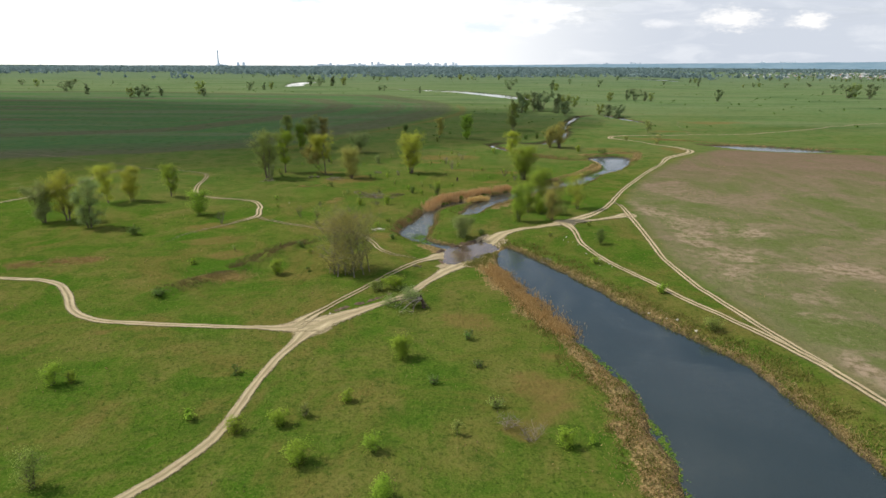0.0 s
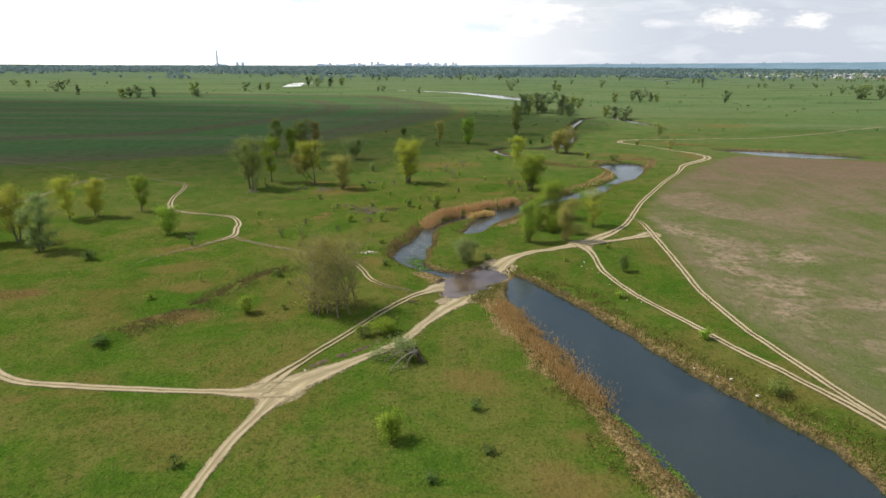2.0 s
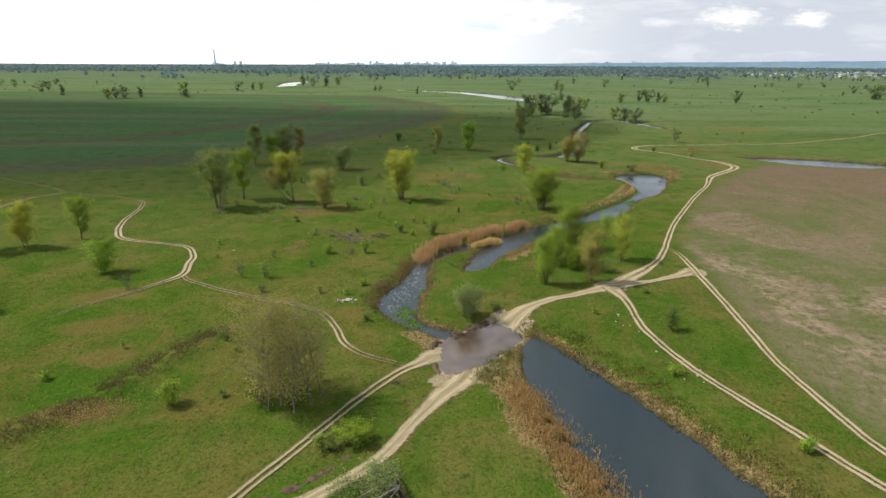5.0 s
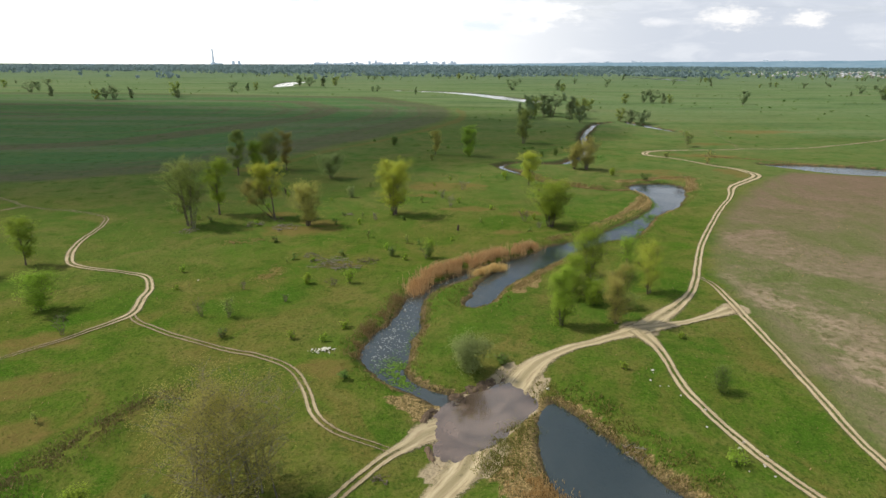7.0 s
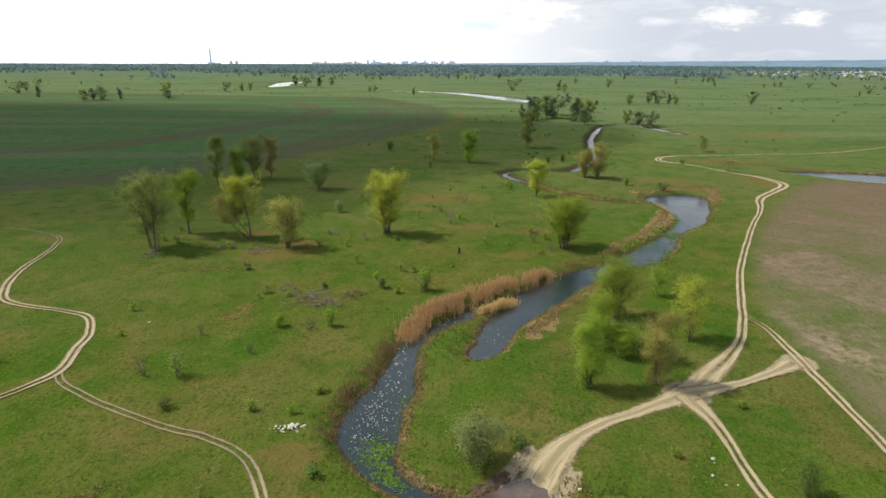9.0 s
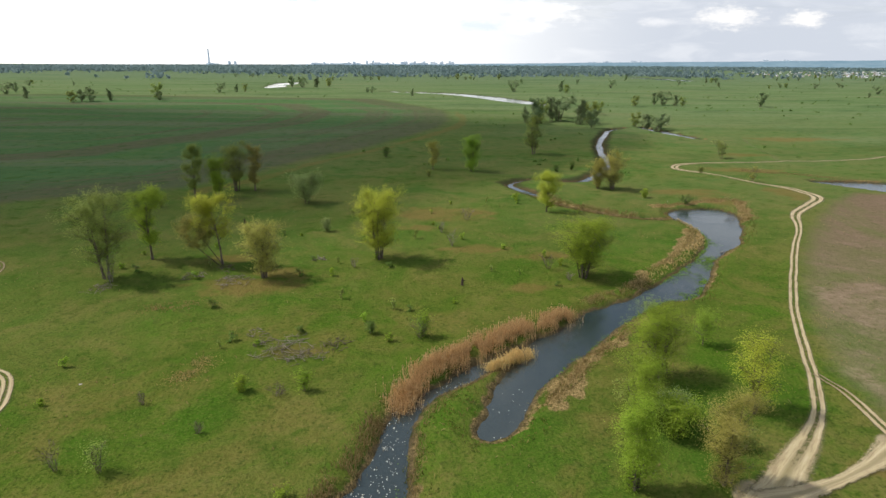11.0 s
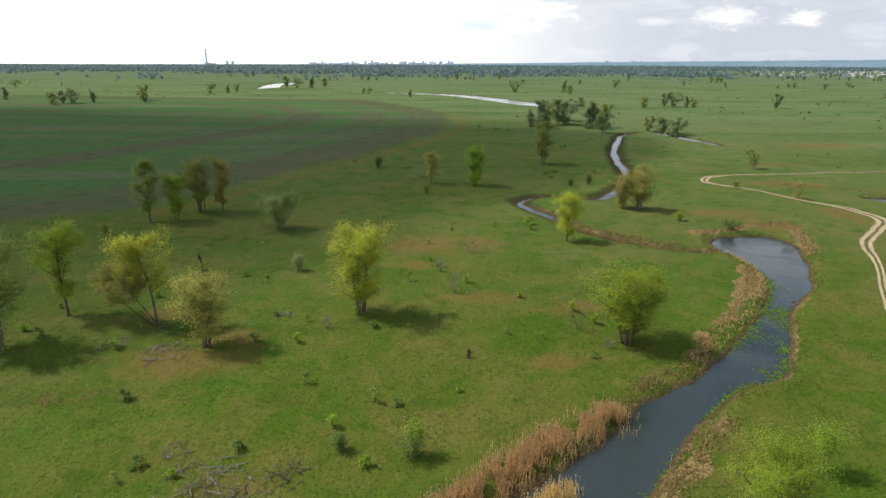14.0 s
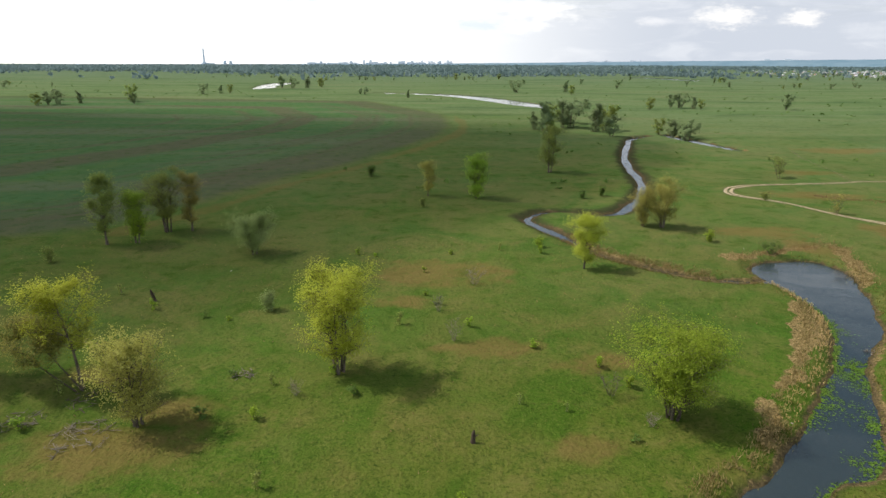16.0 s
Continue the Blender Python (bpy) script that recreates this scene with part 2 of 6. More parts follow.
def road_material():
    m, g = material("sandy_track")
    p = where(g)
    uv = g.n("ShaderNodeUVMap", {"uv_map": "across"}).outputs[0]
    u, along, _ = g.n("ShaderNodeSeparateXYZ", None, Vector=uv).outputs
    wear = g.n("ShaderNodeAttribute", {"attribute_name": "wear"}).outputs["Fac"]
    n1 = g.noise(p, 0.35, 4.0, 0.6)
    n2 = g.noise(p, 1.7, 4.0, 0.65)
    n3 = g.noise(p, 7.0, 3.0, 0.6)
    # two wheel ruts that wander and widen, worn ground between them
    sway = g.math("MULTIPLY", g.math("SUBTRACT", g.noise(p, 0.16, 3.0, 0.6), 0.5), 0.34)
    us = g.math("ADD", u, sway)
    a = g.math("ABSOLUTE", us)
    fray = g.math("ADD", g.math("MULTIPLY", g.math("SUBTRACT", n2, 0.5), 1.9), g.math("MULTIPLY", g.math("SUBTRACT", n3, 0.5), 1.6))
    off = g.math("ABSOLUTE", g.math("SUBTRACT", a, 0.40))
    rut = g.math("MAXIMUM", -0.62, g.math("SUBTRACT", 1.0, g.math("MULTIPLY", off, g.math("ADD", 3.6, g.math("MULTIPLY", n1, 4.0)))))
    bare = g.math("ADD", g.math("ADD", rut, fray), g.math("MULTIPLY", g.math("SUBTRACT", wear, 0.5), 3.0))
    bare = g.span(bare, 0.0, 1.0)
    edge = g.math("ADD", a, g.math("MULTIPLY", fray, 0.42))
    cover = g.math("MULTIPLY", bare, g.span(edge, 1.0, 0.62))
    sand = g.mix(n3, (0.36, 0.292, 0.160), (0.50, 0.415, 0.250))
    sand = g.mix(g.math("MULTIPLY", g.span(n1, 0.5, 0.72), 0.6), sand, (0.30, 0.215, 0.130))
    streak = g.noise(g.n("ShaderNodeCombineXYZ", None, X=g.math("MULTIPLY", us, 7.0), Y=g.math("MULTIPLY", along, 0.22), Z=0.0).outputs[0], 1.0, 4.0, 0.65)
    sand = g.mix(g.math("MULTIPLY", g.span(streak, 0.48, 0.64), 0.7), sand, (0.225, 0.165, 0.088))
    sand = g.mix(g.math("MULTIPLY", g.span(streak, 0.47, 0.32), 0.55), sand, (0.60, 0.51, 0.35))
    sand = g.mix(g.math("MULTIPLY", g.span(g.math("ADD", a, g.math("MULTIPLY", g.math("SUBTRACT", streak, 0.5), 0.8)), 0.26, 0.06), g.span(wear, 1.3, 0.8, 0.35, 0.85)), sand, (0.190, 0.158, 0.072))
    sand = g.mix(g.math("MULTIPLY", g.span(off, 0.10, 0.34), 0.5), sand, (0.225, 0.185, 0.090))
    sand = g.mix(g.span(wear, 0.78, 0.60, 0.0, 0.8), sand, (0.195, 0.150, 0.078))
    b = g.n("ShaderNodeBsdfPrincipled", None, Base_Color=sand, Roughness=0.95)
    g.put(b.inputs["Normal"], g.n("ShaderNodeBump", None, Height=g.math("ADD", n2, n3), Strength=0.5, Distance=0.12))
    out = g.n("ShaderNodeMixShader", None, i0=cover, i1=g.n("ShaderNodeBsdfTransparent"), i2=b)
    g.n("ShaderNodeOutputMaterial", None, Surface=out)
    return m


def water_material():
    m, g = material("river_water")
    p = where(g)
    wind = g.span(g.noise(p, 0.05, 3.0, 0.6, 1.2), 0.42, 0.66)
    n = g.math("ADD", g.math("MULTIPLY", g.noise(g.n("ShaderNodeMapping", None, Vector=p, Scale=(1.0, 2.2, 1.0), Rotation=(0, 0, 0.5)), 1.6, 3.0, 0.6), g.math("ADD", 0.25, wind)), g.math("MULTIPLY", g.noise(p, 0.12, 2.0, 0.5), 1.2))
    bump = g.n("ShaderNodeBump", None, Height=n, Strength=0.3, Distance=0.14)
    body = g.n("ShaderNodeMixShader", None, i0=0.8, i1=g.n("ShaderNodeBsdfTransparent", None, Color=(0.62, 0.52, 0.38, 1)),
               i2=g.n("ShaderNodeBsdfDiffuse", None, Color=(0.030, 0.046, 0.047, 1)))
    gloss = g.n("ShaderNodeBsdfGlossy", None, Color=(1, 1, 1, 1), Roughness=0.05, Normal=bump)
    out = g.n("ShaderNodeMixShader", None, i0=g.n("ShaderNodeFresnel", None, IOR=1.55, Normal=bump), i1=body, i2=gloss)
    g.n("ShaderNodeOutputMaterial", None, Surface=out)
    return m


def leaf_material(name, dark, light, through_it=0.35):
    m, g = material(name)
    isl = g.n("ShaderNodeNewGeometry").outputs["Random Per Island"]
    obj = g.n("ShaderNodeObjectInfo").outputs["Random"]
    col = g.mix(isl, dark, light)
    col = g.mix(g.math("MULTIPLY", g.noise(where(g), 0.6, 2.0), 0.5), col, dark)
    hsv = g.n("ShaderNodeHueSaturation", None, Hue=g.math("ADD", 0.488, g.math("MULTIPLY", obj, 0.024)), Saturation=1.0,
              Value=g.math("ADD", 0.88, g.math("MULTIPLY", obj, 0.24)), Color=col).outputs[0]
    d = g.n("ShaderNodeBsdfPrincipled", None, Base_Color=hsv, Roughness=0.6)
    d.inputs["Specular IOR Level"].default_value = 0.04
    t = g.n("ShaderNodeBsdfTranslucent", None, Color=hsv)
    g.n("ShaderNodeOutputMaterial", None, Surface=g.n("ShaderNodeMixShader", None, i0=through_it, i1=d, i2=t))
    return m


def plain_material(name, a, b, scale=3.0, rough=0.9, bump=0.3, spec=0.2):
    m, g = material(name)
    p = where(g)
    n = g.noise(p, scale, 5.0, 0.62)
    obj = g.n("ShaderNodeObjectInfo").outputs["Random"]
    col = g.mix(g.span(g.math("ADD", n, g.math("MULTIPLY", g.math("SUBTRACT", obj, 0.5), 0.25)), 0.3, 0.7), a, b)
    finish(g, col, rough, n, bump, 0.1, spec)
    return m


GROUND = ground_material()
ROAD = road_material()
WATER = water_material()
BARK = plain_material("grey_brown_bark", (0.07, 0.055, 0.04), (0.19, 0.155, 0.115), 2.2)
PALE_BARK = plain_material("weathered_dead_wood", (0.13, 0.11, 0.085), (0.29, 0.255, 0.205), 2.0)
DARK_BARK = plain_material("dark_broken_wood", (0.03, 0.022, 0.016), (0.10, 0.075, 0.052), 2.0)
YELLOW_LEAF = leaf_material("yellow_green_spring_leaves", (0.340, 0.365, 0.040), (0.640, 0.650, 0.100), 0.5)
GREEN_LEAF = leaf_material("bright_green_spring_leaves", (0.190, 0.300, 0.030), (0.440, 0.560, 0.075), 0.5)
OLIVE_LEAF = leaf_material("olive_spring_leaves", (0.190, 0.245, 0.055), (0.390, 0.450, 0.120), 0.5)
GREY_LEAF = leaf_material("grey_green_willow_leaves", (0.210, 0.270, 0.095), (0.400, 0.480, 0.180), 0.5)
TAN_LEAF = leaf_material("brownish_yellow_buds", (0.290, 0.275, 0.068), (0.520, 0.480, 0.140), 0.5)
DARK_LEAF = leaf_material("dark_green_leaves", (0.085, 0.150, 0.030), (0.170, 0.250, 0.055), 0.3)
# lightened blue-green: distance haze is put into this leaf colour
WOODS_LEAF = leaf_material("haze_tinted_woodland_leaves", (0.185, 0.258, 0.258), (0.225, 0.300, 0.295), 0.4)
FAR_LEAF = leaf_material("dull_green_leaves", (0.175, 0.240, 0.110), (0.320, 0.395, 0.185), 0.45)
REED = leaf_material("dry_reed_straw", (0.52, 0.36, 0.150), (0.88, 0.66, 0.34), 0.4)
RUST_REED = leaf_material("rusty_dry_reed", (0.36, 0.225, 0.090), (0.66, 0.46, 0.22), 0.35)
DRY = leaf_material("dry_grass_straw", (0.24, 0.175, 0.070), (0.46, 0.355, 0.165), 0.25)
SCARP = leaf_material("dark_dead_weeds", (0.085, 0.062, 0.030), (0.26, 0.19, 0.090), 0.2)
LITTER = leaf_material("flattened_reed_litter", (0.32, 0.215, 0.085), (0.66, 0.47, 0.22), 0.25)
BLADE = leaf_material("meadow_grass_blades", (0.075, 0.135, 0.014), (0.195, 0.225, 0.050), 0.35)
BANK_GRASS = leaf_material("rough_bank_grass", (0.110, 0.125, 0.022), (0.300, 0.250, 0.085), 0.3)
WEED = leaf_material("floating_water_weed", (0.065, 0.135, 0.014), (0.16, 0.27, 0.04), 0.1)


# ---- shape helpers ----
def part(name, bm, mat, parent=None, label=""):
    """Link a bmesh or a finished mesh as one object."""
    if isinstance(bm, bmesh.types.BMesh):
        me = bpy.data.meshes.new(name)
        bm.to_mesh(me)
        bm.free()
    else:
        me = bm
    if mat is not None and not me.materials:
        me.materials.append(mat)
    ob = new(name, me)
    ob.parent = parent
    return tagged(ob, label) if label else ob


def mesh_of(name, verts, faces, smooth=False):
    """A mesh from arrays: faces all of one size."""
    me = bpy.data.meshes.new(name)
    verts = np.asarray(verts, dtype=np.float32)
    faces = np.asarray(faces, dtype=np.int32)
    k = faces.shape[1]
    me.vertices.add(len(verts))
    me.vertices.foreach_set("co", verts.ravel())
    me.loops.add(faces.size)
    me.loops.foreach_set("vertex_index", faces.ravel())
    me.polygons.add(len(faces))
    me.polygons.foreach_set("loop_start", np.arange(0, faces.size, k, dtype=np.int32))
    me.polygons.foreach_set("use_smooth", np.full(len(faces), smooth))
    me.update(calc_edges=True)
    return me


def lattice(x, y, seed):
    """Smooth value noise, -1 to 1, on a unit lattice."""
    xi, yi = np.floor(x).astype(np.int64), np.floor(y).astype(np.int64)
    fx, fy = x - xi, y - yi
    fx, fy = fx * fx * (3 - 2 * fx), fy * fy * (3 - 2 * fy)

    def h(a, b):
        v = (a * 374761393 + b * 668265263 + seed * 982451653) & 0x7FFFFFFF
        v = ((v ^ (v >> 13)) * 1274126177) & 0x7FFFFFFF
        return ((v ^ (v >> 16)) & 0xFFFF) / 32767.5 - 1.0

    top = h(xi, yi) * (1 - fx) + h(xi + 1, yi) * fx
    bot = h(xi, yi + 1) * (1 - fx) + h(xi + 1, yi + 1) * fx
    return top * (1 - fy) + bot * fy


def rough2(x, y, seed):
    return lattice(x, y, seed) * 0.6 + lattice(x * 2.1, y * 2.1, seed + 7) * 0.3 + lattice(x * 4.3, y * 4.3, seed + 13) * 0.15


def smooth_line(pts, step=1.0, closed=False):
    """A rounded line through the points, resampled at even steps. Extra columns (widths) go along."""
    p = np.array(pts, dtype=float)
    n = len(p)
    out = []
    for i in range(n if closed else n - 1):
        if closed:
            a, b, c, d = p[(i - 1) % n], p[i], p[(i + 1) % n], p[(i + 2) % n]
        else:
            a, b, c, d = p[max(i - 1, 0)], p[i], p[i + 1], p[min(i + 2, n - 1)]
        k = max(2, int(np.hypot(*(c - b)[:2]) / step))
        for s in np.arange(k) / k:
            out.append(0.5 * (2 * b + (c - a) * s + (2 * a - 5 * b + 4 * c - d) * s * s + (3 * b - a - 3 * c + d) * s ** 3))
    if not closed:
        out.append(p[-1])
    return np.array(out)


def line_distance(X, Y, line, closed=False):
    """Distance to a line, and the width carried by its third column (0 if none)."""
    best, width = np.full(X.shape, 1e9), np.zeros(X.shape)
    q = np.vstack([line, line[:1]]) if closed else line
    for a, b in zip(q[:-1], q[1:]):
        dx, dy = b[0] - a[0], b[1] - a[1]
        s = np.clip(((X - a[0]) * dx + (Y - a[1]) * dy) / max(dx * dx + dy * dy, 1e-9), 0, 1)
        d = np.hypot(X - a[0] - s * dx, Y - a[1] - s * dy)
        near = d < best
        best[near] = d[near]
        if q.shape[1] > 2:
            width[near] = (a[2] + s * (b[2] - a[2]))[near]
    return best, width


def inside(X, Y, poly):
    odd = np.zeros(X.shape, dtype=bool)
    for a, b in zip(poly, np.roll(poly, -1, axis=0)):
        if a[1] != b[1]:
            hit = ((a[1] > Y) != (b[1] > Y)) & (X < (b[0] - a[0]) * (Y - a[1]) / (b[1] - a[1]) + a[0])
            odd ^= hit
    return odd


def pool_distance(X, Y, poly):
    d, _ = line_distance(X, Y, poly, True)
    return np.where(inside(X, Y, poly), -d, d)


def step01(v, lo, hi):
    s = np.clip((v - lo) / (hi - lo), 0, 1)
    return s * s * (3 - 2 * s)


# ---- plan ----
LEVEL = -0.8
RIVER_LOW = [(20, -420), (20, -60), (20, 20), (20.5, 36), (21.0, 44.4), (21.7, 50), (21.4, 54), (21.8, 58.5), (21.6, 62.5), (20.2, 67), (18.4, 73.7), (16.1, 80.6),
             (14.0, 90), (12.3, 96.8), (10.4, 104.5), (10.3, 111), (10.6, 115.4), (12.2, 118), (14.2, 117.6), (17.4, 111), (21.3, 103.3), (25.2, 95.2), (29.0, 86),
             (32.3, 78.6), (35.6, 72.6), (38.1, 67), (39.0, 60.5), (39.6, 55), (40.3, 48), (41, 20), (42, -60), (42, -420)]
FORD = [(0.0, 114.8), (1.6, 117.8), (5.6, 120.6), (8.8, 122.6), (10.4, 120.4), (11.6, 117.6), (10.4, 115.5), (7.0, 111.4), (4.2, 108.6), (1.8, 107.0), (0.2, 108.8), (-0.3, 112)]
RIVER_UP = [(0.6, 117.4), (-2.4, 119.8), (-5.8, 122.3), (-9.5, 128.8), (-8.8, 133.3), (-6.0, 140.7), (-4.5, 148.6), (-2.8, 152.8), (1.2, 156.6), (5.6, 161), (11.4, 165.8),
            (17.5, 171.2), (23.8, 178.3), (30, 182.6), (36.2, 188.2), (43.6, 196.5), (50, 204.6), (54.5, 212), (57.5, 221), (57.4, 231), (56, 238.5), (61, 243.2),
            (70.5, 244.0), (72.4, 237), (69, 227.5), (62.3, 213.7), (52.5, 202.4), (46.3, 191), (41.1, 183.2), (35.3, 181), (28.6, 174.6), (23.8, 168.8), (18.4, 162.4),
            (14.8, 158), (11.6, 153.4), (8.9, 147.4), (5.9, 145), (4.4, 146.5), (5.4, 150.4), (6.5, 154.6), (8.4, 158.2), (10.6, 161.4), (10.6, 163.0), (8.4, 160.6),
            (4.6, 156.9), (0, 152.6), (-1.8, 148.1), (-2.2, 139.4), (-2.9, 134.5), (-3.7, 127.3), (-2.6, 122.6), (1.6, 119.2)]
STREAM = [(57, 233, 2.0), (46.4, 233.9, 2.0), (41.2, 238.1, 1.6), (31.7, 247.8, 0.9), (27.5, 259.4, 2.6), (24, 267.4, 3.2), (21.6, 274.5, 3), (25.5, 281, 2), (33, 282, 0.8),
          (39.4, 279, 2.4), (46.1, 282.8, 4), (54.9, 297.6, 3.4), (60.5, 312, 3.4), (64.6, 330, 4.2), (66.7, 345, 3.4), (73, 372.9, 3.8), (83.8, 405.7, 3.6), (92, 428, 3.2), (104, 440, 2.6)]
BROOK = [(114, 447, 4), (117, 430, 7), (120.5, 416, 7.5), (124.5, 396, 6), (127, 388, 3)]
POND = [(119, 281, 5), (128, 276, 14), (140, 270, 20), (152, 266, 17), (164, 262, 8)]
FAR_RIVER = [(88, 628, 14), (78, 655, 30), (56, 722, 36), (15, 803, 34), (-34, 838, 22), (-70, 850, 10)]
LAKE = [(-232, 930), (-254, 1040), (-262, 1140), (-240, 1165), (-226, 1100), (-232, 1040), (-216, 985)]
FAR_POND = [(450, 1600, 30), (475, 1480, 40), (495, 1360, 30)]
FIELD = [(48.5, 58), (44.6, 80), (43.4, 95), (42.6, 110), (44.4, 130), (46.2, 143), (48, 158), (57, 180), (68, 200), (84, 225), (106, 252), (118, 262), (175, 247), (420, 220), (420, -200), (70, -200)]
TERRACE = [(-66, 262), (-51, 290), (-44.7, 310), (-36, 328), (-22, 354), (-9.4, 387), (7, 430), (15, 484), (12, 540)]
CROP = [(-120, 236), (-70, 264), (-54, 292), (-47, 312), (-38, 331), (-24, 357), (-12, 390), (4, 432), (12, 486), (8, 560), (-60, 700), (-400, 760), (-900, 700), (-900, 200), (-200, 205)]
# centre line x, y, width, wear
TRACKS = {
    "main": [(-60, -30, 3.6, .7), (-40, 15, 3.6, .7), (-30, 36, 3.6, .7), (-26.3, 42.7, 2.55, 1.04), (-24.2, 46.2, 2.55, 1.04), (-22.2, 50.8, 2.55, 1.04), (-21.5, 56, 2.55, 1.04), (-20.8, 64.4, 2.55, 1.04), (-19.2, 72.5, 3.4, 1.0),
             (-17.4, 77.6, 5.6, 1.5), (-14.2, 81, 4.2, 1.3), (-10.4, 84.6, 3.4, 1.35), (-5.2, 90.2, 3.3, 1.35), (-1.6, 98.3, 3.6, 1.35), (2.0, 104.4, 4.6, 1.05), (4.2, 110, 5, 1.0)],
    "ford_out": [(6.5, 117, 5, 1.1), (9.2, 121.2, 4.6, 1.2), (11.4, 124.6, 4.2, 1.2), (15.8, 128.8, 3.7, 1.3), (21.6, 132.0, 3.6, 1.3), (27.6, 135.4, 4.2, 1.4), (33.5, 141, 4.0, .95), (39.2, 147.6, 3.5, .76), (43.4, 155.2, 3.4, .72), (53.6, 177.6, 3.5, .68),
                 (70, 207, 3.5, .68), (79.5, 222.5, 3.5, .7), (86.6, 236.5, 4, .8), (96, 247, 4.2, .85), (103.2, 256, 4.6, .85), (102.6, 267, 4.2, .8), (97.6, 276, 3.8, .8), (90.5, 290.4, 3.8, .8), (83.2, 298, 4, .85), (82, 304, 4, .85), (87, 310.5, 4, .8),
                 (98, 314.5, 3.8, .68), (126, 319, 3.8, .64), (160, 325, 3.8, .64), (200, 345, 3.8, .64), (240, 375, 3.8, .64), (300, 400, 3.8, .6)],
    "left_loop": [(-17.0, 77.6, 4.6, 1.5), (-20.6, 77.0, 4.2, 1.2), (-24.9, 76.8, 2.6, .92), (-37.7, 77.5, 2.6, .9), (-47.7, 78.8, 2.6, .9), (-53.7, 82.3, 2.8, .92), (-58.6, 89, 3.0, .9), (-64, 94.2, 2.8, .92), (-73.6, 95.6, 2.6, .9), (-100, 97, 2.6, .9), (-150, 110, 2.6, .9)],
    "upper_arm": [(-20.6, 77.0, 4.4, 1.2), (-17.7, 83.0, 3.4, .66), (-13.9, 90.1, 3.2, .62), (-10.0, 98.2, 3.2, .62), (-5.2, 106.0, 3.4, .66), (-2.4, 109.6, 3.8, .95), (-0.6, 112.0, 4.4, 1.4), (1.2, 113.6, 4.4, 1.4)],
    "meadow_turn": [(-4.0, 108.4, 2.8, .35), (-9.4, 111, 2.8, .5), (-12.3, 114.1, 3.0, .64), (-14.4, 119.3, 3.0, .62), (-17.2, 124.0, 3.0, .54), (-21.6, 126.9, 3.0, .54), (-27.8, 129.3, 3.0, .54), (-35.3, 133.1, 3.0, .54), (-41.6, 137.2, 3.0, .54), (-43.6, 139.6, 3, .54)],
    "north_bend": [(-57, 98, 2.6, .05), (-56, 112, 2.6, .12), (-54.5, 124, 2.7, .36), (-49.3, 131.1, 2.8, .52), (-45.0, 137.0, 3.4, .62), (-43.9, 140.6, 3.6, .75), (-45.2, 146, 3.5, .75), (-46.4, 151.2, 3.4, .72), (-49.4, 156.2, 3.2, .66), (-54.1, 158.4, 3.0, .62), (-63.8, 161.6, 3.2, .65),
                   (-68.6, 167, 3.8, .75), (-71.8, 175.9, 3.4, .65), (-74.2, 189, 3.2, .6), (-78, 197, 3.0, .5), (-88, 202, 2.8, .45), (-103, 207.5, 2.8, .5), (-112, 214, 3.0, .5), (-126, 222.4, 3.0, .5), (-149, 232, 3.0, .5), (-200, 245, 3, .5)],
    "west_track": [(-103, 207, 2.8, .55), (-108.4, 196, 3, .6), (-108.4, 176, 3.4, .65), (-112, 155, 3.4, .65), (-130, 130, 3.4, .65)],
    "bank_track": [(27.6, 135, 4.0, 1.3), (28.6, 128.4, 3.4, .75), (28.3, 119.2, 3.4, .7), (29.9, 110.2, 3.2, .72), (31.8, 104.2, 3.0, .72), (35.2, 95.4, 3.0, .72), (38.2, 88.1, 3.0, .72), (40.8, 82, 3.0, .72), (43.6, 75.4, 3.2, .72), (46.2, 67, 3.4, .74), (47.8, 57.5, 3.4, .74), (49, 46, 3.4, .74), (52, 10, 3.4, .74), (60, -60, 3.4, .74)],
    "field_track": [(44.6, 157, 3.0, .5), (45.2, 151.5, 3, .6), (44.7, 143, 3.6, .8), (44.2, 136.5, 3.4, .7), (43.3, 126, 3.2, .72), (41.7, 109.5, 3.0, .72), (41.9, 95, 3.0, .72), (43.0, 86.3, 3.0, .72), (44.0, 80.6, 3.0, .72), (45.2, 74, 3.2, .72), (46.8, 66.5, 3, .6)],
    "link_track": [(27.6, 135.2, 4, 1.4), (33.8, 137.2, 3.0, 1.3), (38.4, 139.4, 3.0, 1.3), (43.6, 142.6, 4, .95)],
    "far_path": [(126, 318.5, 2.8, .35), (131, 334, 2.8, .35), (139, 368, 2.8, .35), (147, 390, 2.8, .35)],
}
PATCHES = [(-36.6, 97.2, 5, 3.2), (-46, 75, 2, 1.4), (-66, 106, 5, 3), (-74, 103, 5, 3), (0, 236, 16, 9), (8, 207, 9, 3.5), (20, 203, 8, 4), (-4, 222, 5, 4), (-30, 186, 12, 6), (8, 53, 3, 3), (40, 140, 3, 2.4), (13.5, 69, 3, 3),
           (106, 300, 20, 8), (70, 262, 14, 6), (98, 262, 6, 14), (120, 335, 14, 6), (-37, 200, 8, 3), (75, 250, 6, 10), (172, 388, 34, 12),
           (-46, 119, 7, 5), (-53, 131, 7, 5), (-41, 110, 5, 5), (-14, 124, 5, 3), (12, 60, 5, 9), (4, 80, 5, 5), (-18, 163, 5, 3), (-26, 192, 8, 3.5), (16, 186, 5, 4)]

